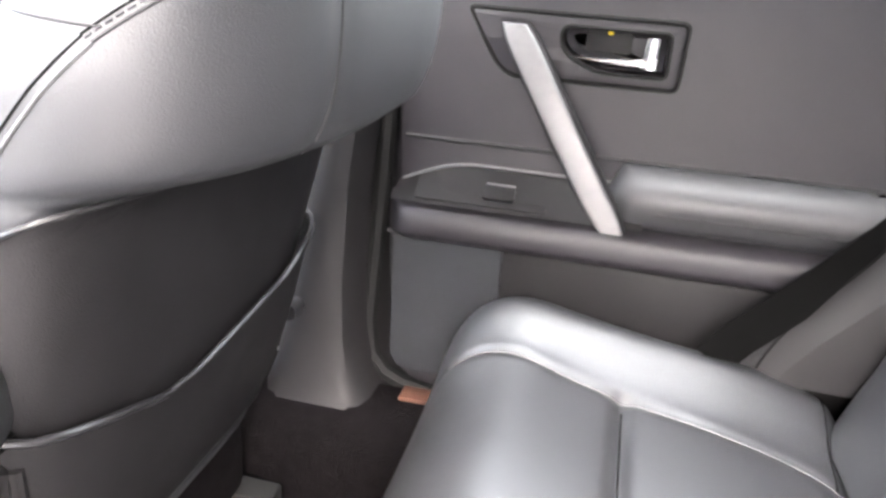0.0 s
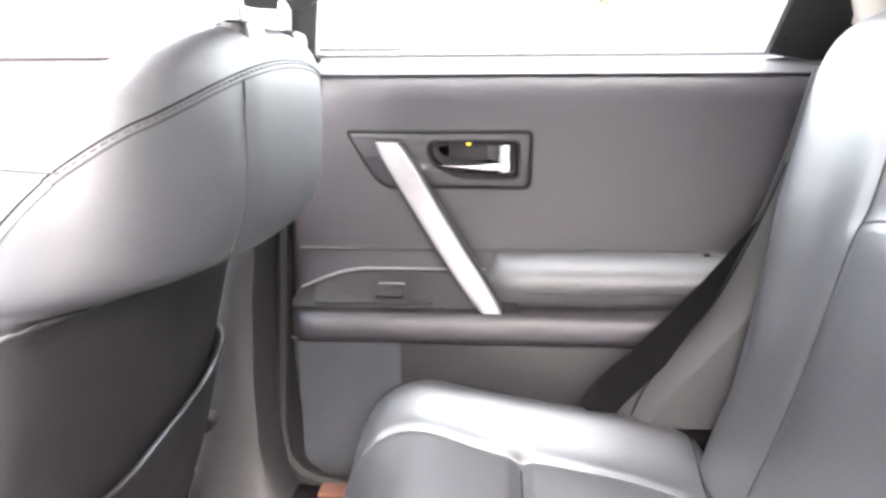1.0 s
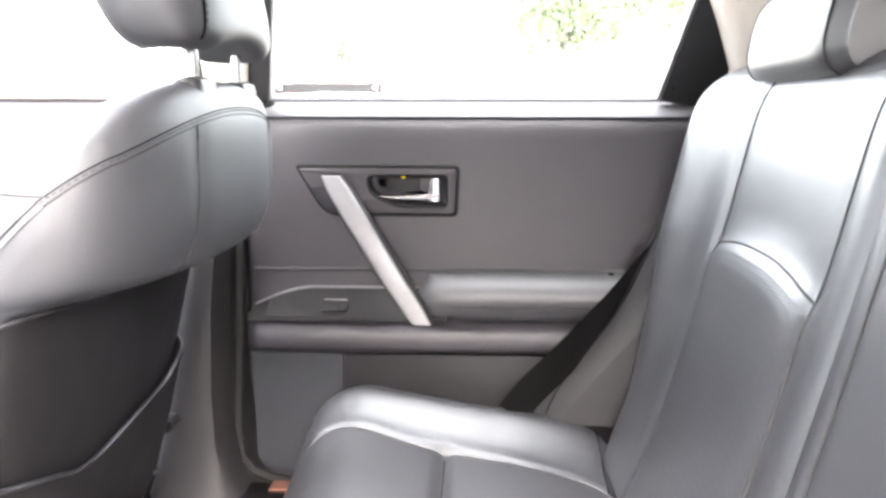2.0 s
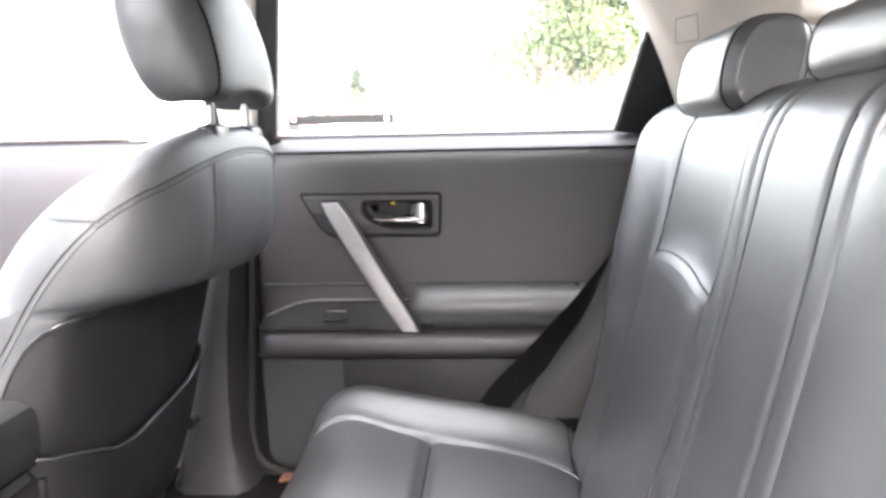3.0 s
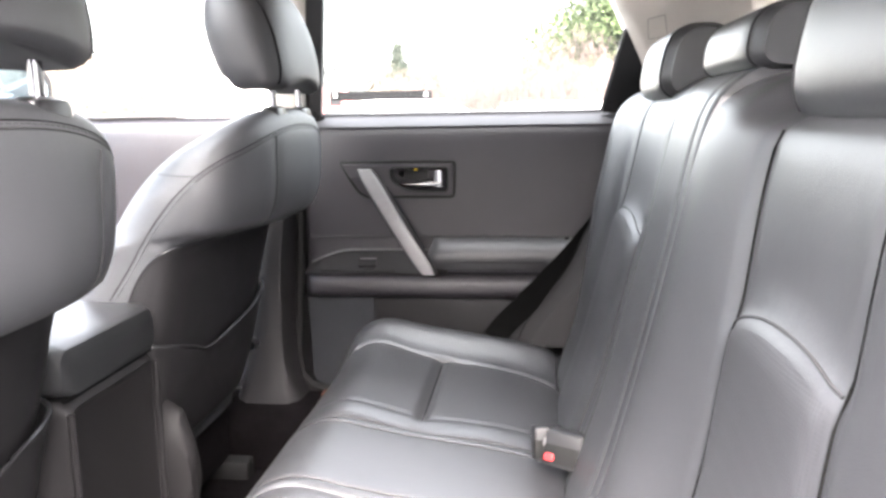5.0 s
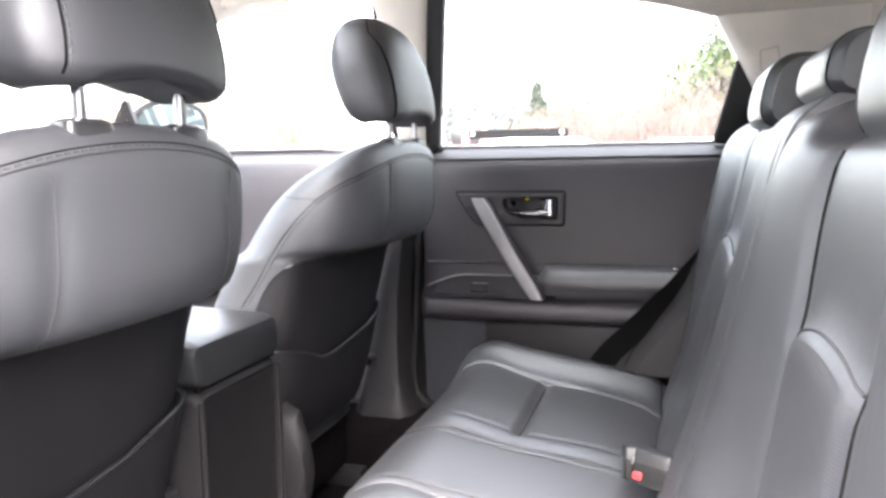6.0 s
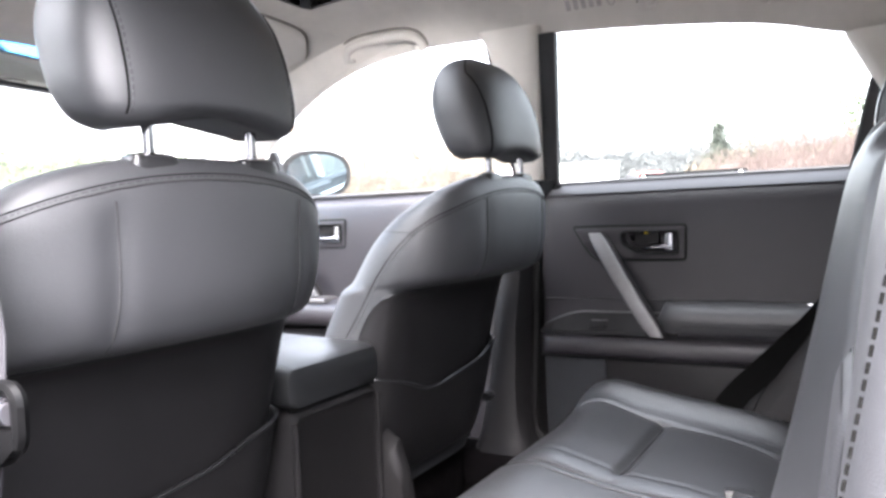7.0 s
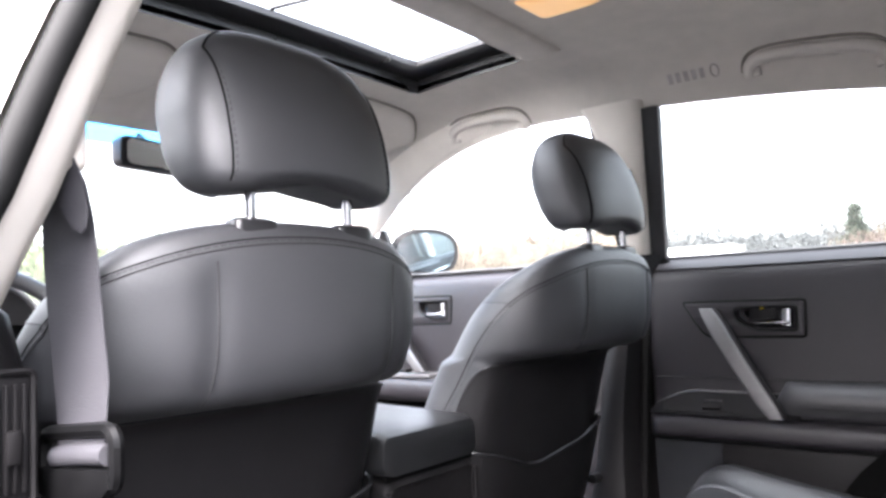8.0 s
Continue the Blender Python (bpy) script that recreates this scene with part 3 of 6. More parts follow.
    part("quarter_edge", tube([(0.703, s * 0.7555, 0.822), (0.742, s * (side_y(0.98) - 0.004), 0.980)], 0.003, 6), M_SILVER, door)
    return door


rear_door = rear_door_panel(1)

# sill trims and B-pillars
for s in (1, -1):
    def sill(t):
        return [(-0.6 + 1.5 * t, s * y, z) for y, z in ((0.56, 0.07), (0.563, 0.16), (0.575, 0.200), (0.598, 0.217), (0.66, 0.221), (0.70, 0.195), (0.78, 0.17), (0.79, 0.0), (0.6, 0.0))]
    tagged(link_mesh("sill_trim", loft([sill(t) for t in lin(0, 1, 6)]), M_CARPET), "black carpeted door sill edge", "sill trim", kind="structure")

# added amber piece: the orange-red glow on the sill, put into colour
tagged(link_mesh("sill_glow_patch", box_bm(0.105, 0.19, 0.632, 0.664, 0.218, 0.2245, 0.002), M_ORANGE), "small added amber-brown patch imitating a glow on the sill", "scuff plate", kind="structure")


def far_pillar():
    pil = thing("pillar_right", (0, 0.66, 0.2), "black lower and beige upper pillar trim between the doors", "pillar trim", kind="structure")
    loops = []
    for z, x0, x1, y in [(0.195, -0.095, 0.100, 0.575), (0.203, -0.088, 0.086, 0.586), (0.22, -0.079, 0.068, 0.598), (0.25, -0.070, 0.052, 0.608), (0.30, -0.062, 0.040, 0.618), (0.38, -0.052, 0.034, 0.630), (0.5, -0.045, 0.034, 0.645), (0.65, -0.03, 0.045, 0.665), (0.78, -0.01, 0.07, 0.69), (0.83, 0.0, 0.085, 0.695)]:
        loops.append([(x, s_y, z) for x, s_y in ((x0, 0.76), (x0, y + 0.03), (x0 + 0.012, y + 0.008), (x0 + 0.03, y), (x1 - 0.03, y), (x1 - 0.012, y + 0.006), (x1, y + 0.03), (x1 + 0.012, 0.76))])
    part("lower_trim", loft(loops), M_PLASTIC, pil, "black lower pillar trim")
    loops = []
    for t in lin(0, 1, 9):
        z = 0.832 + 0.325 * t
        y = side_y(z) - 0.035
        x0, x1 = 0.0 - 0.004 * t, 0.072 + 0.052 * t
        if t > 0.85:
            x0 -= 0.02 * (t - 0.85) / 0.15
        loops.append([(x0, y + 0.03, z), (x0 + 0.008, y + 0.008, z), (x0 + 0.022, y, z), (x1 - 0.02, y, z), (x1 - 0.006, y + 0.010, z), (x1, y + 0.035, z), (x1, y + 0.06, z), (x0, y + 0.06, z)])
    part("upper_trim", loft(loops), M_BEIGE, pil, "beige upper pillar trim")
    part("belt_guide", box_bm(0.050, 0.085, 0.605, 0.632, 0.985, 1.015, 0.006, 3), M_PLASTIC, pil, "black belt guide on the pillar")
    part("front_seal", tube([(-0.006 - 0.002 * t, side_y(0.80 + 0.34 * t) - 0.006, 0.80 + 0.34 * t) for t in lin(0, 1, 8)], 0.006), M_RUBBER, pil)
    return pil


far_pillar()


def near_pillar():
    pil = thing("pillar_left", (0.1, -0.7, 0.2), "pillar beside the open door, beige trim with black seal", "pillar trim", kind="structure")
    line = [(0.13, -0.675, 0.74), (0.15, -0.662, 0.785), (0.17, -0.645, 0.835), (0.185, -0.6165, 0.9226), (0.20, -0.5905, 0.995), (0.21, -0.558, 1.07), (0.22, -0.52, 1.14)]
    line = [(x, y, z) for x, y, z in line]
    loops = []
    for x, y, z in line:
        loops.append([(x - 0.10, y - 0.02, z), (x - 0.02, y, z), (x, y - 0.004, z), (x + 0.014, y - 0.018, z), (x + 0.020, y - 0.042, z), (x + 0.0, y - 0.06, z), (x - 0.10, y - 0.06, z)])
    part("upper_trim", loft(loops), M_BEIGE, pil, "pale beige upper pillar trim")
    part("weather_strip", tube([(x + 0.020, y - 0.056, z) for x, y, z in line], 0.013, 10), M_SEAL, pil, "thick black rubber door seal")
    loops = []
    for x, y, z in line:
        loops.append([(x + 0.018, y - 0.074, z), (x + 0.0, y - 0.10, z), (x - 0.06, y - 0.14, z), (x - 0.16, y - 0.16, z), (x - 0.16, y - 0.07, z), (x - 0.02, y - 0.066, z)])
    part("outer_skin", loft(loops), M_PAINT, pil, "white painted outer pillar")
    loops = []
    for z, x0, x1, y in [(0.195, -0.14, 0.16, -0.58), (0.25, -0.09, 0.14, -0.61), (0.35, -0.06, 0.13, -0.63), (0.55, -0.05, 0.13, -0.64), (0.70, -0.04, 0.128, -0.645), (0.745, -0.03, 0.118, -0.653), (0.765, -0.01, 0.10, -0.668), (0.772, 0.01, 0.08, -0.685)]:
        loops.append([(a, b, z) for a, b in ((x0, -0.76), (x0, y - 0.03), (x0 + 0.03, y), (x1 - 0.025, y), (x1 - 0.006, y - 0.012), (x1, y - 0.03), (x1 + 0.004, -0.72), (x1 - 0.02, -0.76))])
    low = part("lower_trim", loft(loops), M_PILLAR, pil, "black lower pillar trim")
    vent = part("vent_frame", prism(rounded_rect(-0.696, -0.652, 0.595, 0.700, 0.006), lambda a, b, d: (0.126 + d, a, b), 0.010, 0.002), M_PILLAR, pil, "black air vent")
    for k in range(5):
        y = -0.688 + 0.0068 * k
        part("slat", box_bm(0.134, 0.139, y, y + 0.0035, 0.606, 0.690, 0.001), M_PILLAR, vent)
    part("vent_thumbwheel", box_bm(0.136, 0.143, -0.674, -0.662, 0.628, 0.655, 0.003), M_PILLAR, vent)
    part("vent_rim", tube([(0.137, a, b) for a, b in rounded_rect(-0.696, -0.652, 0.595, 0.700, 0.006)], 0.003, 6, cyclic=True), M_PILLAR, vent)
    return pil


near_pillar()


def front_door_panel(s):
    door = thing("front_door", (-0.5, s * 0.74, 0.2), "closed front car door with dark panel and chrome lever", "car door")
    def prof(z):
        return door_profile(z) + 0.035
    hole = latch_hole(-0.72, -0.522, 0.684, 0.756)
    zs = sorted(lin(0.19, 0.76, 12) + list(hole[2:])) + [0.775, 0.79, 0.8, 0.807, 0.812, 0.818]
    xs = sorted(lin(-1.20, -0.04, 24) + list(hole[:2]))
    bm = grid_bm(lambda x, z: (x, s * prof(z), z), xs, zs)
    cut_hole(bm, hole)
    loft([[(x, s * prof(0.818), 0.818) for x in xs], [(x, s * 0.80, 0.822) for x in xs], [(x, s * 0.835, 0.82) for x in xs], [(x, s * 0.835, 0.19) for x in xs], [(x, s * prof(0.19), 0.19) for x in xs]], bm, close=False, caps=False)
    bmesh.ops.remove_doubles(bm, verts=bm.verts[:], dist=0.0004)
    part("door_panel", bm, M_VINYL, door, "dark grey vinyl door panel")
    def arm(u, v):
        x = -0.55 + 0.42 * u
        z = 0.505 + 0.04 * v
        return Vector((x, s * 0.748, z)), Vector((x, s * (0.748 - 0.085 * max(0, 1 - abs(u) ** 10) ** 0.4 * max(0, 1 - abs(v) ** 3.0) ** 0.45), z))
    part("armrest", pad(arm, 30, 13), M_VINYL, door, "broad dark armrest")
    part("switch_panel", box_bm(-0.85, -0.55, min(s * 0.675, s * 0.735), max(s * 0.675, s * 0.735), 0.536, 0.550, 0.004), M_SILVER, door, "silver switch panel")
    for k in range(3):
        x = -0.82 + 0.07 * k
        part("window_switch", box_bm(x, x + 0.035, min(s * 0.69, s * 0.715), max(s * 0.69, s * 0.715), 0.549, 0.558, 0.003), M_PLASTIC, door)
    latch_bezel(door, s, -0.72, -0.522, 0.684, 0.756, 0.748, False)
    pull_bar(door, s, -0.735, 0.72, 0.735, -0.585, 0.555, 0.69)
    # window: frame, mirror triangle, glass
    edge = [(x, smooth_table(ROOF_EDGE, x)) for x in lin(-0.735, -0.03, 18)]
    part("window_frame", tube([(-0.006, s * side_y(1.12), 1.122), (-0.004, s * side_y(1.09), 1.09), (0.0, s * side_y(0.95), 0.95), (0.0, s * side_y(0.82), 0.82)], 0.009), M_RUBBER, door, "black window frame")
    tri = prism([(-0.86, 0.822), (-0.735, 0.955), (-0.722, 0.957), (-0.712, 0.822)], lambda a, b, d: (a, s * (side_y(b) + 0.012 - d), b), 0.015)
    part("mirror_triangle", tri, M_GLOSSY, door, "black corner cover")
    bm = bmesh.new()
    bm.faces.new([bm.verts.new((x, s * (side_y(z) + 0.016), z)) for x, z in [(-0.72, 0.82)] + edge + [(-0.01, 0.82)]])
    pane = part("pane", bm, M_GLASS, door, "clear side window glass")
    pane.visible_shadow = False
    part("glass_line", tube([(x, s * 0.795, 0.826) for x in lin(-0.72, -0.02, 8)], 0.004, 6), M_SILVER, door)
    return door


front_door_panel(1)
front_door_panel(-1)


# A-pillars, windscreen, dashboard
for s, nm in ((1, "pillar_front_right"), (-1, "pillar_front_left")):
    loops = []
    for t in lin(-0.22, 1, 17):
        x = -0.42 - 0.75 * t
        z = smooth_table([(-0.22, 1.158), (0.0, 1.118), (0.2, 1.055), (0.42, 0.95), (0.6, 0.89), (1.0, 0.80)], t) + 0.004
        y = min(side_y(z) - 0.002, 0.74)
        loops.append([(x + 0.0, s * y, z), (x - 0.015, s * (y - 0.018), z + 0.012), (x - 0.05, s * (y - 0.035), z + 0.035), (x - 0.10, s * (y - 0.030), z + 0.058), (x - 0.11, s * (y + 0.01), z + 0.055), (x - 0.03, s * (y + 0.025), z + 0.01)])
    tagged(link_mesh(nm, loft(loops), M_BEIGE), "beige windscreen pillar trim", "pillar trim", kind="structure")


def screen(u, v):
    x = -0.70 - 0.72 * v
    z = 1.175 - 0.40 * v
    w = 0.60 + 0.14 * v
    return (x - 0.05 * (1 - u * u), w * u, z)


wind = thing("windscreen", (-1.0, 0, 1.0), "wide curved windscreen with a blue tint band at its top", "windscreen", kind="structure")
p = part("pane", grid_bm(lambda u, v: screen(u, v), lin(-1, 1, 13), lin(0.13, 1, 8)), M_GLASS, wind)
p.visible_shadow = False
p = part("tint_band", grid_bm(lambda u, v: screen(u, v), lin(-1, 1, 13), lin(-0.02, 0.13, 4)), M_BLUE, wind, "blue tinted band")
p.visible_shadow = False

dash_loops = []
for y in lin(-0.74, 0.74, 9):
    dash_loops.append([(-1.45, y, 0.2), (-1.45, y, 0.74), (-1.30, y, 0.775), (-1.05, y, 0.77), (-0.92, y, 0.745), (-0.86, y, 0.69), (-0.87, y, 0.60), (-0.93, y, 0.45), (-1.0, y, 0.2)])
dash = thing("dashboard", (-1.1, 0, 0.2), "black moulded dashboard beneath the windscreen", "dashboard", kind="structure")
part("panel", loft(dash_loops), M_PLASTIC, dash)
hood = []
for t in lin(0, 1, 8):
    a = 0.19
    hood.append([(-0.98 + 0.14 * t, -0.385 + a * math.cos(k) * (1 - 0.1 * t), 0.73 + 0.12 * math.sin(k) * (1 - 0.15 * t)) for k in lin(0, math.pi, 18)])
part("instrument_hood", loft(hood), M_PLASTIC, dash, "arched instrument hood")
part("hood_rim", tube(hood[-1], 0.006), M_SILVER, dash, "bright rim of the hood")

wheel = thing("steering_wheel", (-0.66, -0.385, 0.66), "black leather steering wheel on the dashboard", "steering wheel")
wm = Matrix.Translation((-0.66, -0.385, 0.66)) @ Euler((0, radians(-24), 0)).to_matrix().to_4x4()
part("rim", tube([wm @ Vector((0, 0.188 * math.cos(a), 0.188 * math.sin(a))) for a in lin(0, 2 * math.pi * 35 / 36, 36)], 0.016, 10, cyclic=True), M_LEATHER, wheel)
hubl = [[wm @ Vector((dx, r * math.cos(a), 0.9 * r * math.sin(a))) for a in lin(0, 2 * math.pi * 19 / 20, 20)] for dx, r in ((-0.05, 0.05), (0.0, 0.075), (0.02, 0.06), (0.026, 0.03))]
part("hub", loft(hubl), M_PLASTIC, wheel)
for a in (0, 180, 270):
    part("spoke", tube([wm @ Vector((0.0, 0.06 * math.cos(radians(a)), 0.06 * math.sin(radians(a)))), wm @ Vector((0, 0.185 * math.cos(radians(a)), 0.185 * math.sin(radians(a))))], 0.016, 8), M_SILVER, wheel)
part("column", tube([wm @ Vector((-0.03, 0, 0)), wm @ Vector((-0.30, 0, 0))], 0.04, 12), M_PLASTIC, wheel)

for s in (1, -1):
    tagged(link_mesh("body_side_right" if s > 0 else "body_side_left", box_bm(-1.4, 1.5 if s > 0 else 0.12, min(s * 0.845, s * 0.875), max(s * 0.845, s * 0.875), -0.10, 0.80, 0.02), M_PAINT), "white painted lower body side", "car body", kind="structure")
tagged(link_mesh("door_gap_right", box_bm(-0.06, 0.075, 0.775, 0.80, 0.0, 0.815, 0.002), M_RUBBER), "black gap between the two doors", "door gap", kind="structure")
# body sides behind the seat: pillar trims, quarter windows, tailgate with its window
for s in (1, -1):
    loops = []
    for z, y, xe in ((0.05, 0.70, 1.5), (0.45, 0.70, 1.5), (0.80, 0.72, 1.5), (0.855, 0.71, 1.5), (0.865, 0.708, 0.98), (0.93, 0.69, 0.97), (1.06, 0.645, 0.96)):
        x0 = 0.90 if z < 0.6 else (0.86 if z < 0.85 else 0.80 if z < 0.9 else 0.77 if z < 1 else 0.70)
        loops.append([(x0, s * y, z), (x0 + 0.02, s * (y - 0.02), z), (xe, s * (y - 0.04), z), (xe, s * (y + 0.06), z), (x0, s * (y + 0.06), z)])
    quarter = tagged(link_mesh("trim_quarter_right" if s > 0 else "trim_quarter_left", loft(loops), M_BEIGE), "beige quarter trim beside the rear seat", "quarter trim", kind="structure")
    if s > 0:
        mark = [(0.779, 0.6455, 0.991), (0.810, 0.6400, 0.998), (0.818, 0.6545, 0.960), (0.783, 0.6595, 0.955)]
        part("embossed_mark", tube(mark, 0.0007, 6, cyclic=True), M_ROOFGAP, quarter, "small embossed square outline")
    bm = bmesh.new()
    bm.faces.new([bm.verts.new((x, s * (side_y(z) + 0.004), z)) for x, z in ((0.965, 0.86), (0.955, 1.015), (1.22, 0.985), (1.44, 0.88), (1.46, 0.86))])
    q = tagged(link_mesh("window_quarter_right" if s > 0 else "window_quarter_left", bm, M_DARKGLASS, smooth=False), "tinted rear quarter window", "window", kind="structure")
    tagged(link_mesh("pillar_rear_right" if s > 0 else "pillar_rear_left", tube([(1.22, s * 0.66, 1.02), (1.36, s * 0.68, 0.94), (1.49, s * 0.70, 0.85)], 0.03, 8), M_BEIGE), "beige rear pillar trim", "pillar trim", kind="structure")
for s in (1, -1):
    tagged(link_mesh("trim_roof_right" if s > 0 else "trim_roof_left", tube([(x, s * (side_y(smooth_table(ROOF_EDGE, x)) - 0.002), smooth_table(ROOF_EDGE, x) - 0.008) for x in lin(0.86, 1.46, 12)], 0.024, 10), M_BEIGE), "beige roof trim above the quarter window", "roof trim", kind="structure")
tagged(link_mesh("tailgate", box_bm(1.47, 1.50, -0.66, 0.66, 0.05, 0.86, 0.005), M_PLASTIC), "black inner tailgate trim", "tailgate", kind="structure")
q = tagged(link_mesh("window_rear", grid_bm(lambda u, v: (1.25 + 0.24 * v, 0.64 * u, 1.17 - 0.16 * u * u * (1 - v) - 0.31 * v), lin(-1, 1, 11), lin(0, 1, 4)), M_REARGLASS), "tinted slanting rear window", "window", kind="structure")
tagged(link_mesh("parcel_cover", box_bm(0.90, 1.47, -0.64, 0.64, 0.66, 0.68, 0.005), M_CARPET), "black cargo cover behind the rear seat", "cargo cover", kind="structure")

# ---------------- front seats ----------------
# height: rear surface x, front surface x, half width; the leather top overhangs the shell
SEAT_CORE = [(0.26, -0.032, -0.24, 0.232), (0.33, -0.015, -0.235, 0.244), (0.40, 0.002, -0.225, 0.248), (0.47, 0.019, -0.205, 0.250), (0.55, 0.039, -0.165, 0.252),
             (0.62, 0.056, -0.122, 0.253), (0.632, 0.062, -0.114, 0.254), (0.638, 0.078, -0.110, 0.254), (0.642, 0.110, -0.108, 0.254), (0.647, 0.140, -0.104, 0.255), (0.66, 0.162, -0.096, 0.256), (0.70, 0.175, -0.066, 0.256), (0.735, 0.177, -0.032, 0.250), (0.765, 0.177, 0.008, 0.238),
             (0.787, 0.176, 0.046, 0.217), (0.806, 0.172, 0.078, 0.188), (0.8195, 0.167, 0.102, 0.148), (0.828, 0.160, 0.118, 0.098), (0.832, 0.150, 0.130, 0.045)]
CORE_N = 2.4
SLIM, SHELL_SLIM = 0.94, 0.80   # the backs are a little slimmer on one side


def shell_step(z):
    """0 on the leather top, 1 on the narrower shell below it."""
    k = max(0, min(1, (0.646 - z) / 0.016))
    return k * k * (3 - 2 * k)


def slim(y, z):
    k = shell_step(z)
    return y * (SLIM + (SHELL_SLIM - SLIM) * k) if y > 0 else y


def corner_n(z, y, rear=1):
    """How boxy the section is: the shell's inner rear corner is crisp, the other one rounder."""
    return CORE_N + shell_step(z) * ((4.6 if y < 0 else 1.6) if rear > 0 else 0)


def core_x(z, x, sg, push=0.0):
    """A point of the seat's side at height z and depth x."""
    xr, xf, w = smooth_table(SEAT_CORE, z)
    c, h = (xr + xf) / 2, (xr - xf) / 2
    k, n = min(1.0, abs((x - c) / h)), corner_n(z, sg, x - c)
    return Vector((x, slim(sg * (w * max(0, 1 - k**n) ** (1 / n) + push), z), z))


def core_y(z, dy, push=0.0):
    """A point of the seat's rear surface."""
    xr, xf, w = smooth_table(SEAT_CORE, z)
    k = min(1.0, abs(dy) / (w * (SLIM if dy > 0 else 1)))
    return Vector(((xr + xf) / 2 + (xr - xf) / 2 * max(0, 1 - k**CORE_N) ** (1 / CORE_N) + push, dy, z))


def shell_point(z, turn, push):
    """A point of the boxy rear shell at height z, turned from straight back by an angle."""
    xr, xf, w = smooth_table(SEAT_CORE, z)
    c, h = (xr + xf) / 2, (xr - xf) / 2
    cs, sn = math.cos(turn), math.sin(turn)
    n = corner_n(z, sn, cs)
    r = ((abs(cs) / (h + push)) ** n + (abs(sn) / (w + push)) ** n) ** (-1 / n)
    return Vector((c + r * cs, slim(r * sn, z), z))


def core_patch(u, v, zlo, zhi, edge, push):
    """Shell surface between the side edges given as depth by height; v runs up."""
    z = zlo(u) + (zhi(u) - zlo(u)) * v
    lo, hi, goal = 0.9, 2.9, smooth_table(edge, z)
    for _ in range(22):
        mid = (lo + hi) / 2
        if shell_point(z, mid, push).x > goal:
            lo = mid
        else:
            hi = mid
    return shell_point(z, u * lo, push)


SHELL_EDGE = [(0.30, -0.085), (0.40, -0.06), (0.47, -0.045), (0.52, -0.035), (0.57, -0.014), (0.60, 0.004), (0.62, 0.022), (0.632, 0.042), (0.637, 0.058)]


def seam_dip(z, y):
    """How far the leather of the rear face is drawn in beside its vertical seams."""
    k = max(0, min(1, (z - 0.645) / 0.02)) * max(0, min(1, (0.795 - z) / 0.03))
    return k * (0.0030 * bump_at(abs(y), 0.125, 0.012) - 0.0012 * bump_at(abs(y), 0.155, 0.02))


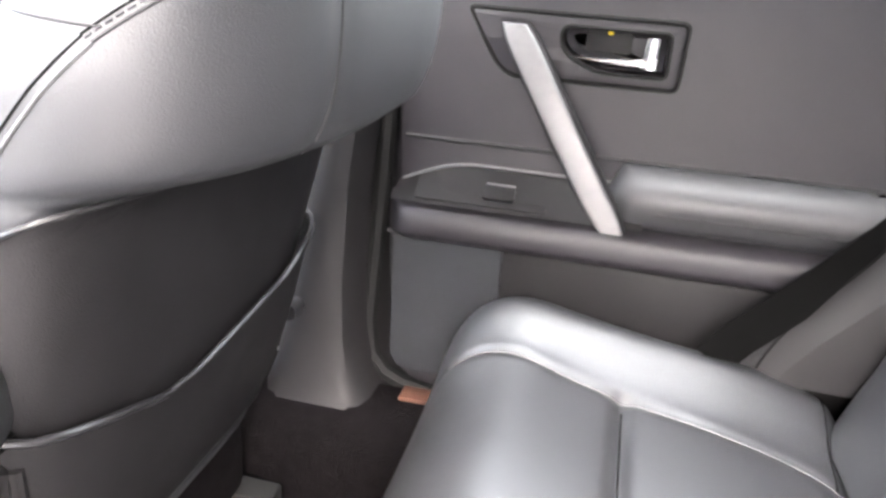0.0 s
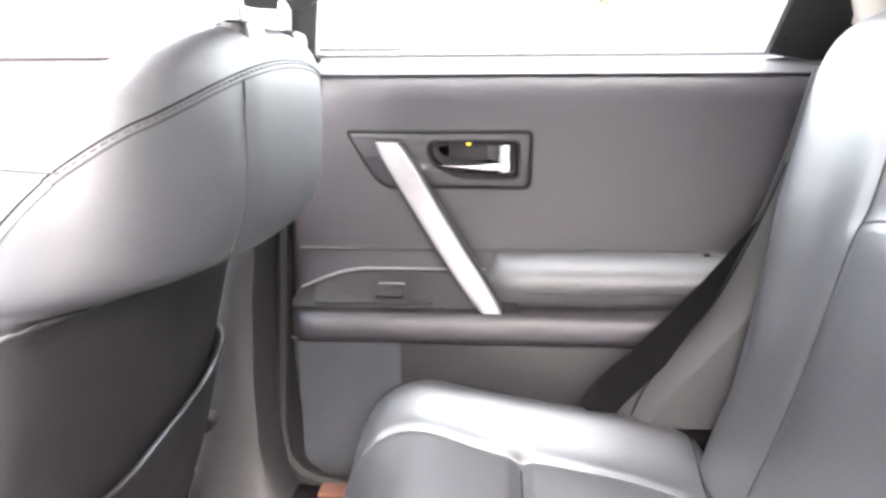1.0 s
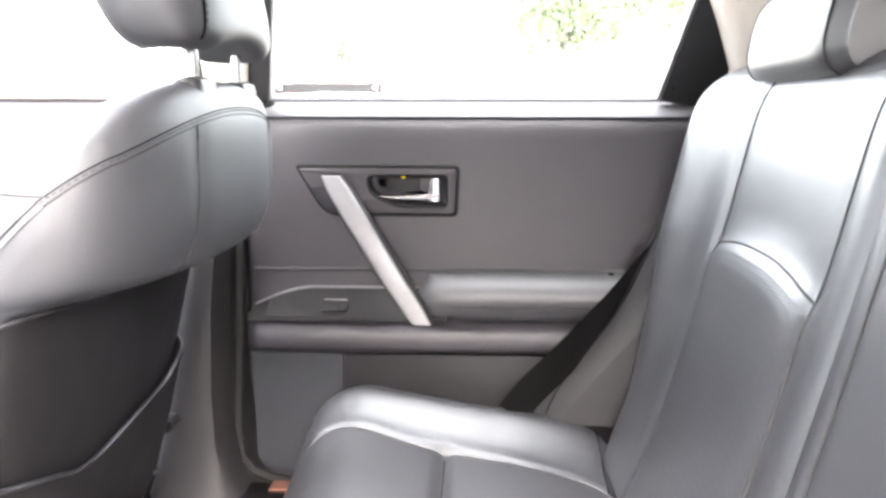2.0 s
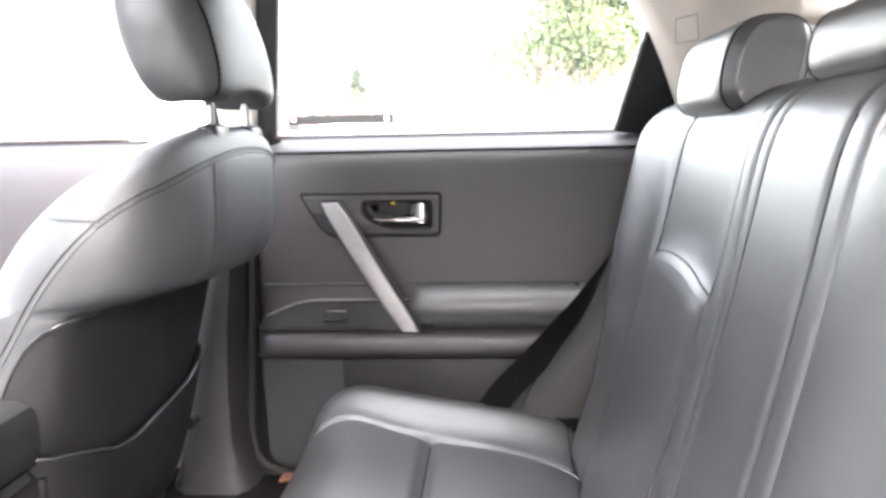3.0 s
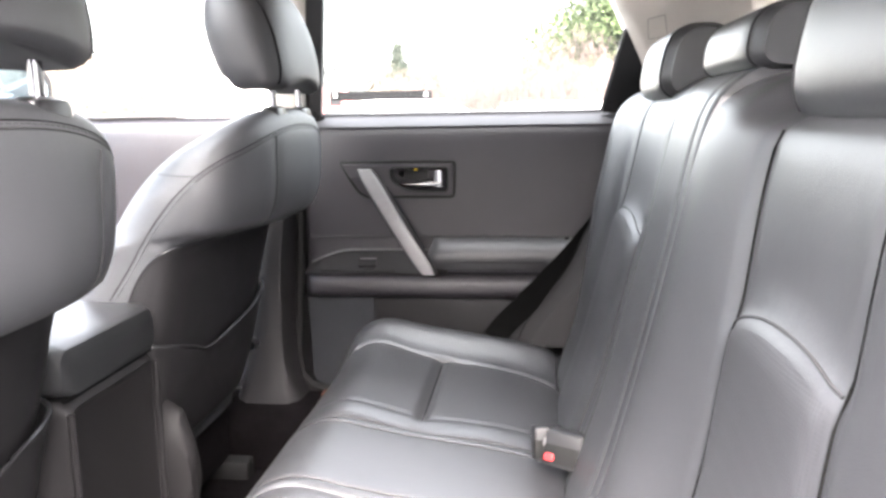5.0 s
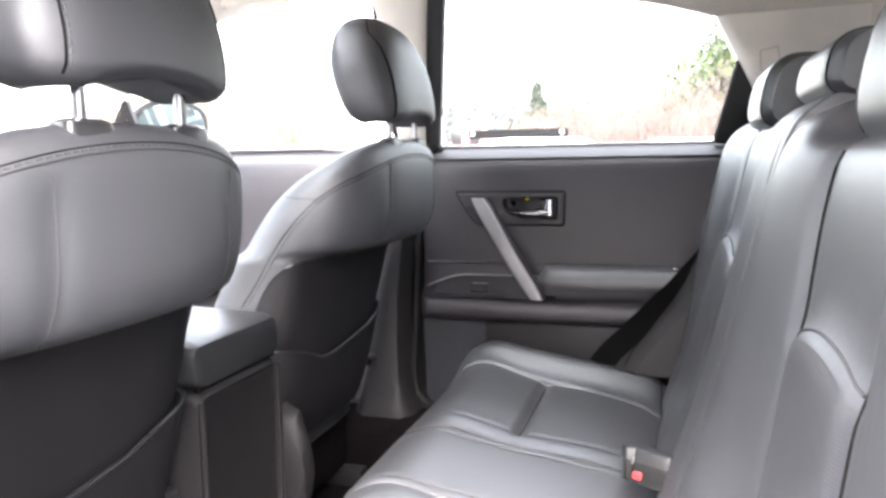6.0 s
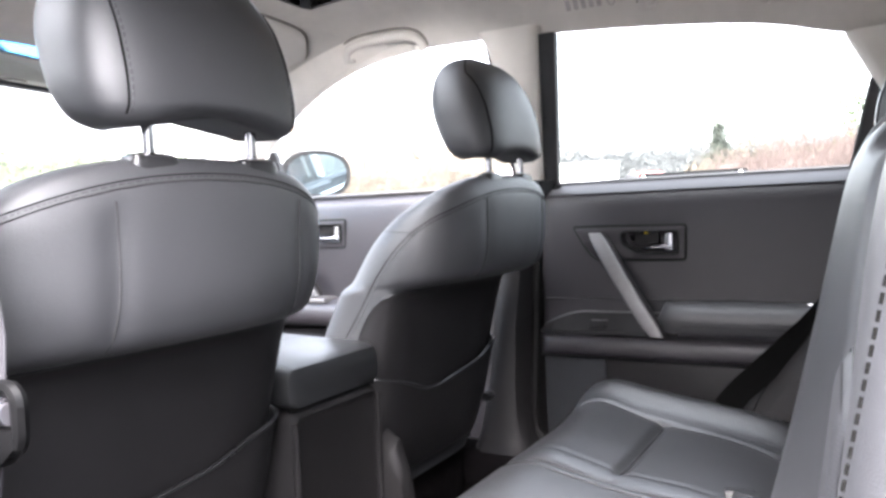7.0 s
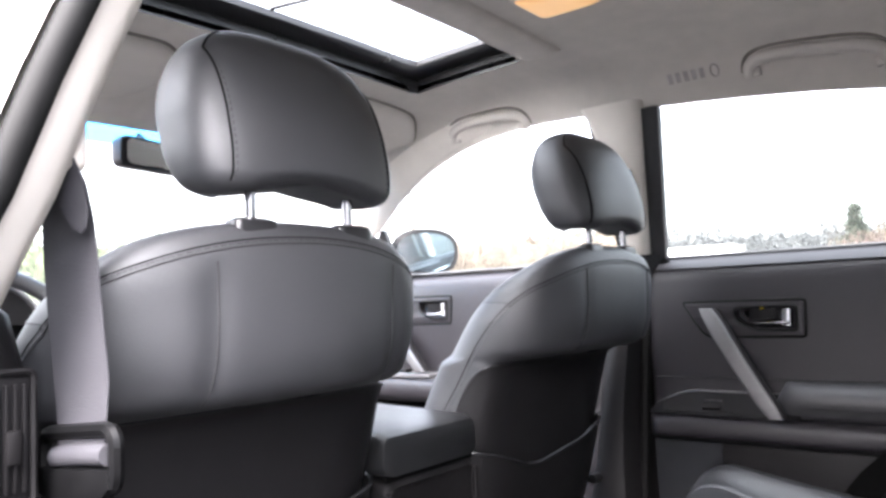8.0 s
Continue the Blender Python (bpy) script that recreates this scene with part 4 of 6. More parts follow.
def front_seat(slimness, shell_slimness, crest):
    global SLIM, SHELL_SLIM
    SLIM, SHELL_SLIM = slimness, shell_slimness
    seat = thing("car_seat", (0, 0, 0.08), "black leather front car seat with stitched seams and back shell", "car seat", group="front seats")
    zs = lin(0.26, 0.62, 14) + [0.628, 0.632, 0.635, 0.638, 0.640, 0.642, 0.6445, 0.647, 0.652] + lin(0.66, 0.79, 12) + lin(0.79, 0.832, 12)[1:]
    loops = []
    for z in zs:
        xr, xf, w = smooth_table(SEAT_CORE, z)
        c, h = (xr + xf) / 2, (xr - xf) / 2
        loop = []
        for q in range(160):
            a = 2 * math.pi * q / 160
            n = corner_n(z, math.sin(a), math.cos(a))
            y = slim(w * sgn_pow(math.sin(a), 2 / n), z)
            # the leather draws in along the vertical seams of the rear face
            dip = seam_dip(z, y) if math.cos(a) > 0 else 0
            loop.append((c + h * sgn_pow(math.cos(a), 2 / n) - dip, y, z))
        loops.append(loop)
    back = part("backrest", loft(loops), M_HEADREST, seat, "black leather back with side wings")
    us = [sgn_pow(t, 1.25) for t in lin(-1, 1, 53)]
    zlo = lambda q: 0.43
    ztop = lambda q: 0.637
    shell = part("back_shell", grid_bm(lambda u, v: core_patch(u, v, zlo, ztop, SHELL_EDGE, 0.006), us, lin(0, 1, 20)), M_SHELL, seat, "dark vinyl back shell with map pocket")
    for sg in (-1, 1):
        rim = [core_patch(sg, v, zlo, ztop, SHELL_EDGE, 0.0055) for v in lin(0, 0.98, 24)] + [core_patch(sg * u, 1.0, zlo, ztop, SHELL_EDGE, 0.0055) for u in lin(0.97, 0.3, 14)]
        part("shell_rim", tube(rim, 0.0018, 8), M_GLOSSY, shell, "thin shiny raised rim")
    # map pocket: its lip climbs towards one side
    POCKET = [(-1.0, 0.500), (-0.80, 0.487), (-0.66, 0.466), (-0.54, 0.449), (-0.40, 0.446), (-0.2, 0.450), (0.0, 0.455), (0.25, 0.460), (0.45, 0.466), (0.55, 0.474), (0.65, 0.484), (1.0, 0.500)]
    PANEL_EDGE = [(0.28, -0.10), (0.40, -0.070), (0.47, -0.052), (0.55, -0.03), (0.60, 0.0)]
    lip = lambda u: smooth_table(POCKET, u)
    foot = lambda u: 0.296
    pk = part("lower_panel", grid_bm(lambda u, v: core_patch(u, v, foot, lip, PANEL_EDGE, 0.017 - 0.008 * (1 - v) ** 4), us, lin(0, 1, 12)), M_SHELL, seat, "lower back panel forming the map pocket")
    part("pocket_rim", tube([core_patch(u, 1, foot, lip, PANEL_EDGE, 0.0165) for u in us], 0.0030, 8), M_GLOSSY, pk, "rounded lip of the map pocket")
    part("panel_hem", tube([core_patch(u, 0.0, foot, lip, PANEL_EDGE, 0.004) for u in us], 0.005, 8), M_GLOSSY, pk)
    part("lower_skirt", grid_bm(lambda u, v: core_patch(u, v, lambda q: 0.262, lambda q: 0.296, PANEL_EDGE, -0.004), us, lin(0, 1, 4)), M_SHELL, seat, "dark lower skirt of the backrest")
    # seams: across the shoulder and down both sides
    def shoulder_line(dz, push):
        half_line = [core_y(crest - 0.6 * d * d - 5.0 * d**4 + dz, d * SLIM, push) for d in lin(0.0, 0.214, 26)]
        while half_line[-1].x < 0.128:
            half_line.pop()
        zl, xl = half_line[-1].z, half_line[-1].x
        half_line += [core_x(zl + (0.727 + dz * 0.7 - zl) * t, xl + (0.088 - dz * 0.6 - xl) * t ** 0.9, 1, push) for t in lin(0.12, 1, 10)]
        return [Vector((p.x, -p.y / SLIM, p.z)) for p in half_line[:0:-1]] + half_line
    shoulder = shoulder_line(0.0, 0.0001)
    SIDE = [(0.50, -0.085), (0.546, -0.052), (0.593, -0.018), (0.657, 0.025), (0.702, 0.063), (0.728, 0.090)]
    for sg in (-1, 1):
        line = [core_x(z, smooth_table(SIDE, z), sg, 0.0002) for z in lin(0.50, 0.728, 18)]
        part("side_seam", tube(line, 0.0012, 6), M_PIPE, back, "piped seam down the side")
        part("side_groove", tube([p + Vector((-0.005, 0, 0.003)) for p in line], 0.0007, 6), M_GROOVE, back)
        part("wing_seam", tube([core_x(0.735 + 0.006 * (0.1 - x) / 0.1, x, sg, 0.0004) for x in lin(0.094, 0.022, 8)], 0.0008, 6), M_SEAM, back)
        part("back_seam", tube([core_y(z, sg * (0.125 - 0.002 * math.sin((z - 0.65) * 20)), 0.0002 - seam_dip(z, 0.125)) for z in lin(0.788, 0.652, 14)], 0.0011, 6), M_SEAM, back, "fine vertical seam")
    part("shoulder_seam", tube(shoulder, 0.0009, 6), M_SEAM, back, "stitched shoulder seam")
    part("shoulder_groove", tube(shoulder_line(0.0062, 0.0), 0.0007, 6), M_GROOVE, back)
    part("shoulder_stitches", stitches(shoulder_line(0.0036, 0.0003), 0.0028, 0.0018, 0.0007, back), M_THREAD, back, "row of grey stitches")
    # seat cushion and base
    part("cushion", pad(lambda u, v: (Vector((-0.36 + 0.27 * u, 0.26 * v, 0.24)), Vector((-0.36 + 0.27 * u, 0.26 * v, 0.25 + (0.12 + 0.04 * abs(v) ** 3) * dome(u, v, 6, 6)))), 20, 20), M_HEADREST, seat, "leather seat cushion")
    for sg in (-1,):
        cover = []
        for x, zt, zb in [(-0.50, 0.27, 0.22), (-0.3, 0.30, 0.19), (-0.10, 0.345, 0.17), (-0.03, 0.385, 0.165), (0.01, 0.40, 0.17), (0.035, 0.385, 0.19), (0.048, 0.34, 0.23), (0.052, 0.30, 0.26)]:
            zm, hz = (zt + zb) / 2, (zt - zb) / 2
            cover.append([(x, sg * (0.228 + 0.026 * math.cos(a) * (1 if math.cos(a) > 0 else 0.5)), zm + hz * sgn_pow(math.sin(a), 0.7)) for a in lin(0, 2 * math.pi * 15 / 16, 16)])
        part("side_cover", loft(cover), M_PLASTIC, seat, "curved plastic side cover")
    for sg in (-1, 1):
        part("rail", box_bm(-0.6, -0.02, sg * 0.165 - 0.02, sg * 0.165 + 0.02, 0.08, 0.12, 0.006), M_SEAL, seat, "dark metal seat rail")
        part("rail_bracket", box_bm(-0.23, -0.20, sg * 0.165 - 0.012, sg * 0.165 + 0.012, 0.11, 0.25, 0.004), M_SEAL, seat)
        part("pivot_knob", tube([(-0.03, sg * 0.225, 0.345), (-0.03, sg * 0.252, 0.345)], 0.011, 12), M_GLOSSY, seat)
    part("base", box_bm(-0.58, -0.06, -0.19, 0.17, 0.12, 0.26, 0.02, 3), M_CARPET, seat, "dark seat base")
    # headrest
    # height: rear x, front x, half width
    table = [(0.858, 0.172, 0.100, 0.114), (0.864, 0.182, 0.087, 0.126), (0.877, 0.187, 0.075, 0.134), (0.90, 0.186, 0.062, 0.139), (0.935, 0.180, 0.049, 0.139), (0.97, 0.170, 0.043, 0.133), (1.0, 0.157, 0.045, 0.120),
             (1.022, 0.142, 0.053, 0.104), (1.036, 0.127, 0.063, 0.081), (1.044, 0.112, 0.074, 0.055), (1.048, 0.100, 0.086, 0.026)]
    loops = []
    for z in lin(0.858, 0.877, 6) + lin(0.877, 1.0, 13)[1:] + lin(1.0, 1.048, 14)[1:]:
        xr, xf, w = smooth_table(table, z)
        arch = 0.014 * max(0, 1 - (z - 0.858) / 0.035)
        loops.append([(x, y, zz + arch * max(0, 1 - (y / 0.085) ** 2)) for x, y, zz in superloop((xr + xf) / 2, 0, (xr - xf) / 2, w, 3.1, z, 64)])
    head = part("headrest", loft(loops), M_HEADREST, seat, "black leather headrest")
    def hr(z, dy, push=0.0006):
        xr, xf, w = smooth_table(table, z)
        k = min(1, abs(dy) / w)
        return Vector(((xr + xf) / 2 + (xr - xf) / 2 * max(0, 1 - k**3.1) ** (1 / 3.1) + push, dy, z))
    for sg in (-1, 1):
        line = [hr(z, sg * min(0.110, 0.95 * smooth_table(table, z)[2])) for z in lin(0.866, 1.034, 26)]
        part("headrest_seam", tube(line, 0.0012, 6), M_GROOVE, head, "dark double seam")
        part("headrest_seam_edge", tube([p + Vector((0.0002, -sg * 0.008, 0)) for p in line], 0.0010, 6), M_GROOVE, head)
        part("headrest_stitches", stitches([p + Vector((0.0010, -sg * 0.004, 0)) for p in line], 0.004, 0.003, 0.0010, head), M_THREAD, head)
        py = sg * 0.069
        part("headrest_post", tube([(0.147, py, 0.80), (0.146, py, 0.880)], 0.0060, 12), M_LEVER, seat, "chrome headrest post")
        loops = []
        for z, r, q in ((0.800, 0.028, 0.016), (0.825, 0.028, 0.016), (0.831, 0.026, 0.014), (0.834, 0.019, 0.008)):
            loops.append(superloop(0.148, py, q, r, 4, z, 24))
        part("post_sleeve", loft(loops), M_GLOSSY, seat, "black post sleeve")
    return seat


seat_far = front_seat(0.94, 0.80, 0.799)
seat_near = front_seat(0.89, 0.97, 0.809)
seat_near.matrix_basis = Matrix.Translation((0.0, -0.374, 0.08))
seat_far.matrix_basis = Matrix.Translation((0.0, 0.360, 0.08))

# ---------------- centre console ----------------
console = thing("center_console", (-0.1, 0, 0.1), "black centre console with padded lid between the front seats", "console")
def con_loop(x, w, z0, z1, r=0.02):
    return [(x, y, z) for y, z in rounded_rect(-w, w, z0, z1, r, 4)]
part("body", loft([con_loop(x, w, 0.10, z) for x, w, z in ((0.006, 0.100, 0.465), (0.012, 0.106, 0.475), (0.0, 0.110, 0.487), (-0.15, 0.11, 0.49), (-0.5, 0.11, 0.46), (-0.9, 0.12, 0.46))]), M_PLASTIC, console, "black plastic console body")
part("lid", loft([con_loop(x, w, 0.491, z, 0.016) for x, w, z in ((0.014, 0.104, 0.535), (0.010, 0.112, 0.548), (-0.004, 0.117, 0.555), (-0.20, 0.118, 0.562), (-0.34, 0.115, 0.558), (-0.36, 0.105, 0.545))]), M_LID, console, "padded black console lid")
part("lid_gap", tube([(0.008, y, 0.489) for y in lin(-0.11, 0.11, 6)], 0.004), M_GROOVE, console)
part("trim_panel", box_bm(-0.85, -0.38, -0.10, 0.10, 0.455, 0.470, 0.004), M_SILVER, console, "silver top trim of the console")
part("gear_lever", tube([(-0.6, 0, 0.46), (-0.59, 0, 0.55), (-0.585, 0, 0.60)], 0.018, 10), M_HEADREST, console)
for sg in (-1, 1):
    part("rear_edge", tube([(0.012, sg * 0.104, z) for z in lin(0.12, 0.47, 8)], 0.005), M_PLASTIC, console)


# ---------------- rear seat ----------------
rear = thing("rear_bench", (0.5, 0, 0.08), "black leather rear bench seat with three seats and headrests", "car seat")
BACK_X = [(0.30, 0.612), (0.336, 0.622), (0.42, 0.650), (0.50, 0.672), (0.633, 0.704), (0.75, 0.729), (0.83, 0.744), (0.87, 0.752)]


# the inserts of the outer backrests: from, to (from the middle of the car) and their top line
INS_NEAR = (0.250, 0.462, lambda a: 0.655 - 0.020 * (abs(a - 0.365) / 0.110) ** 2.4)
INS_FAR = (0.186, 0.455, lambda a: 0.660 - 0.020 * (abs(a - 0.33) / 0.135) ** 2.5)


def rear_back(name, y0, y1, panel, bolster, zt=0.872, recess=0.0, shift=None, fall=0.0, ins=INS_FAR, inner=(0.006, -0.92, 0.08), notch=None, flush=0.0, label="leather backrest section"):
    ym, yh = (y0 + y1) / 2, (y1 - y0) / 2
    def f(u, v):
        z = 0.30 + (zt - 0.30) * (v + 1) / 2
        y = ym + yh * u
        outer = u if ym > 0 else -u
        x0 = smooth_table(BACK_X, z) + (smooth_table(shift, z) if shift else 0) + fall * max(0, outer) ** 2
        base = x0 + 0.13
        a = abs(u)
        thick = 0.13 + recess
        if panel:
            ay = abs(y)
            thick += bolster * (0.2 + 0.8 * max(0, min(1, (z - 0.40) / 0.25))) * bump_at(outer, 0.80, 0.20) + inner[0] * bump_at(outer, inner[1], inner[2])
            mid = (ins[0] + ins[1]) / 2
            q = abs(ay - mid) / ((ins[1] - ins[0]) / 2)
            inside = 1 / (1 + math.exp(-(1.0 - q) * 11))
            ztop = ins[2](ay)
            low = 1 / (1 + math.exp((z - ztop) / 0.006))
            thick += inside * (-0.008 + low * (0.013 + 0.004 * (1 - q * q)))
            thick -= 0.005 * bump_at(q, 1.0, 0.10)
            if flush:
                # the inner side comes forward, level with the middle section
                t = max(0, min(1, (-outer - 0.36) / 0.60))
                thick += (smooth_table(shift, z) + flush) * t * t * (3 - 2 * t)
            if notch:
                # the hollow in which the headrest sits
                side = 1 / (1 + math.exp(-(notch[1] - abs(y - notch[0])) / 0.006))
                thick -= 0.060 * side / (1 + math.exp(-(z - notch[2]) / 0.005))
        else:
            thick -= 0.003 * bump_at(a, 0.66, 0.05)
        edge = max(0, 1 - a ** (16 if notch else 9)) ** 0.42 if panel and outer > 0 else 1 - 0.11 * a ** 26 - 0.03 * a ** 6
        if (notch and outer < 0) or (not panel and u < 0):
            edge = 1 - 0.028 * a ** 50 - 0.008 * a ** 6
        k = edge * max(0, 1 - max(0, v) ** 11) ** 0.45
        return Vector((base, y, z)), Vector((base - thick * k, y, z))
    if panel:
        marks = [(s_ * m - ym) / yh for s_ in (1, -1) for m in ins[:2] if abs((s_ * m - ym) / yh) < 1]
        us = fine_steps(34, marks, 0.07, 5)
        vs = fine_steps(36, [0.20, 0.13] + ([(notch[2] - 0.30) / (zt - 0.30) * 2 - 1] if notch else []), 0.06, 6)
    else:
        us, vs = fine_steps(18, [-0.66, 0.66], 0.10, 4), fine_steps(30, [0.825], 0.05, 4)
    part(name, pad(f, us, vs), M_LEATHER, rear, label)
    return f


f_far = rear_back("backrest", 0.119, 0.655, True, 0.036, label="outer leather backrest with side bolsters")
f_mid = rear_back("middle_backrest", -0.094, 0.117, False, 0.0, recess=0.010, label="narrow middle backrest")
f_near = rear_back("backrest", -0.645, -0.096, True, 0.0, shift=[(0.30, 0.05), (0.50, 0.042), (0.56, 0.036), (0.65, 0.027), (0.75, 0.018), (0.87, 0.014)], fall=0.0, zt=0.858, ins=INS_NEAR, inner=(0.006, -0.55, 0.42), flush=0.011, notch=(-0.336, 0.130, 0.812), label="outer leather backrest with side bolsters")
def on(f, u, v, push=0.001):
    return f(u, v)[1] - Vector((push, 0, 0))
for f, sg, ym, yh, zh, ins in ((f_far, 1, 0.387, 0.268, 0.572, INS_FAR), (f_near, -1, -0.3705, 0.2745, 0.558, INS_NEAR)):
    def uy(ay):
        return (sg * ay - ym) / yh
    line = []
    for ay in lin(ins[0], ins[1] - 0.004, 20):
        z = ins[2](ay) + 0.002
        line.append(on(f, uy(ay), (z - 0.30) / zh * 2 - 1, 0.0006))
    part("backrest_seam", tube(line, 0.0014, 6), M_SEAM, rear)
    for ay in ins[:2]:
        part("bolster_seam", tube([on(f, uy(ay), v, 0.0004) for v in lin(-0.85, 0.93 if sg > 0 else 0.78, 30)], 0.0014, 6), M_SEAM if sg > 0 else M_GROOVE, rear)
for u in (-0.66, 0.66):
    part("middle_seam", tube([on(f_mid, u, v, 0.0004) for v in lin(-0.8, 0.82, 18)], 0.0014, 6), M_SEAM, rear)
# stitched outer edge of the near backrest
edge = [Vector((0.738 + 0.19 * (z - 0.661), -0.6456, z)) for z in lin(0.45, 0.80, 2)]
part("edge_stitches", stitches(edge, 0.0028, 0.0033, 0.0008, rear), M_GROOVE, rear, "row of dark stitches along the side")
# perforated lower inserts of the outer backrests
for f, sg, ym, yh, zh, ins in ((f_far, 1, 0.387, 0.268, 0.572, INS_FAR), (f_near, -1, -0.3705, 0.2745, 0.558, INS_NEAR)):
    def insert_face(a_, b_):
        ay = ins[0] + 0.006 + (ins[1] - ins[0] - 0.012) * a_
        zt = ins[2](ay) - 0.008
        z = 0.33 + (zt - 0.33) * b_
        return on(f, (sg * ay - ym) / yh, (z - 0.30) / zh * 2 - 1, 0.0011)
    part("lower_insert", grid_bm(insert_face, lin(0, 1, 22), lin(0, 1, 34)), M_PERF, rear, "perforated leather insert")

CUSH_Z = [(0.155, 0.352), (0.20, 0.368), (0.25, 0.366), (0.32, 0.350), (0.40, 0.336), (0.50, 0.322), (0.58, 0.305), (0.645, 0.285)]


def cushion_part(name, y0, y1, lift, wing, label):
    ym, yh = (y0 + y1) / 2, (y1 - y0) / 2
    def seam_v(u):
        """Where the outer seam runs across the cushion."""
        yy = smooth_table([(0.155, 0.536), (0.226, 0.538), (0.30, 0.537), (0.378, 0.534), (0.50, 0.522), (0.645, 0.505)], 0.40 + 0.245 * u)
        return (yy - abs(ym)) / yh
    def f(u, v):
        x = 0.40 + 0.245 * u
        y = ym + yh * v
        outer = v if ym > 0 else -v
        h = smooth_table(CUSH_Z, x) + lift - 0.20
        if wing:
            sv = seam_v(u)
            ins = 1 / (1 + math.exp((outer - sv) * 40))
            h += (0.046 - 0.006 * max(0, (x - 0.32) / 0.3)) * bump_at(outer, 0.84, 0.27) + 0.002 * bump_at(outer, -0.85, 0.12)
            h += 0.010 * bump_at(outer, 0.45, 0.25) * max(0, min(1, (0.33 - x) / 0.1))
            h += ins * (0.007 * math.sin(math.pi * max(0, min(1, (x - 0.20) / 0.18))) + 0.006 * math.sin(math.pi * max(0, min(1, (x - 0.383) / 0.24))))
            h -= 0.010 * bump_at(x, 0.383, 0.010) * ins * (1 - bump_at(outer, -0.9, 0.12))
            h -= 0.005 * bump_at(outer, sv, 0.03) + 0.002 * bump_at(outer, -0.80, 0.03)
        else:
            h -= 0.002 * bump_at(abs(v), 0.80, 0.04)
        k = max(0, 1 - max(0, -u) ** 5) ** 0.42 * max(0, 1 - max(0, u) ** 14) ** 0.45 * (max(0, 1 - abs(v) ** 11) ** 0.42 if outer > 0 and wing else 1 - 0.035 * abs(v) ** 24)
        return Vector((x, y, 0.20)), Vector((x, y, 0.20 + h * k))
    s_ = 1 if ym > 0 else -1
    us = fine_steps(36, [-0.069], 0.08, 7)
    vs = fine_steps(34, [s_ * 0.36, s_ * 0.44, s_ * 0.48, -s_ * 0.80], 0.07, 6) if wing else fine_steps(16, [-0.8, 0.8], 0.1, 4)
    part(name, pad(f, us, vs), M_LEATHER, rear, label)
    f.seam_v = seam_v
    return f


c_far = cushion_part("cushion", 0.187, 0.680, 0.0, True, "outer leather seat cushion")
c_mid = cushion_part("middle_cushion", -0.046, 0.184, 0.003, False, "middle leather cushion")
c_near = cushion_part("cushion", -0.680, -0.049, 0.0, True, "outer leather seat cushion")
for f, sg in ((c_far, 1), (c_near, -1)):
    part("cushion_seam", tube([f(u, sg * f.seam_v(u))[1] + Vector((0, 0, 0.0006)) for u in lin(-0.86, 0.9, 60)], 0.0013, 6), M_PIPE, rear, "pale stitched seam")
    part("cushion_cross_seam", tube([f(-0.069, sg * v)[1] + Vector((0, 0, 0.0004)) for v in lin(-0.8, 0.34, 14)], 0.0012, 6), M_GROOVE, rear)
for f, sg in ((c_far, 1), (c_near, -1)):
    part("cushion_end_seam", tube([f(0.845, sg * v)[1] + Vector((0, 0, 0.0004)) for v in lin(f.seam_v(0.845), 0.93, 18)], 0.0012, 6), M_GROOVE, rear, "short cross seam at the end of the wing")
part("cushion_front_seam", tube([c_mid(u, 0.80)[1] + Vector((0, 0, 0.001)) for u in lin(-0.95, 0.9, 20)], 0.0011, 6), M_SEAM, rear)
part("cushion_front_seam", tube([c_mid(u, -0.80)[1] + Vector((0, 0, 0.001)) for u in lin(-0.95, 0.9, 20)], 0.0011, 6), M_SEAM, rear)
part("seat_box", box_bm(0.20, 0.66, -0.63, 0.63, 0.08, 0.22, 0.01), M_CARPET, rear, "carpeted seat box")
# leather filler beside the backrest
FILL = [(0.34, 0.50), (0.38, 0.525), (0.44, 0.575), (0.50, 0.625), (0.58, 0.668), (0.68, 0.705), (0.80, 0.735)]
def filler(u, v):
    z = 0.57 + 0.23 * v
    y = 0.662 + 0.036 * u
    x = smooth_table(FILL, z)
    return Vector((x + 0.16, y, z)), Vector((x + 0.05 * max(0, -u) ** 2 + 0.03 * max(0, u) ** 3 + 0.006 * bump_at(u, 0.1, 0.08), y, z))
part("side_filler", pad(filler, fine_steps(14, [0.1], 0.2, 3), 22), M_PLASTIC, rear, "sloping leather side filler")
part("filler_seam", tube([filler(-0.15 - 0.35 * (0.3 - v) ** 2, v)[1] - Vector((0.0005, 0, 0)) for v in lin(-0.95, 0.5, 20)], 0.0015, 6), M_GROOVE, rear)
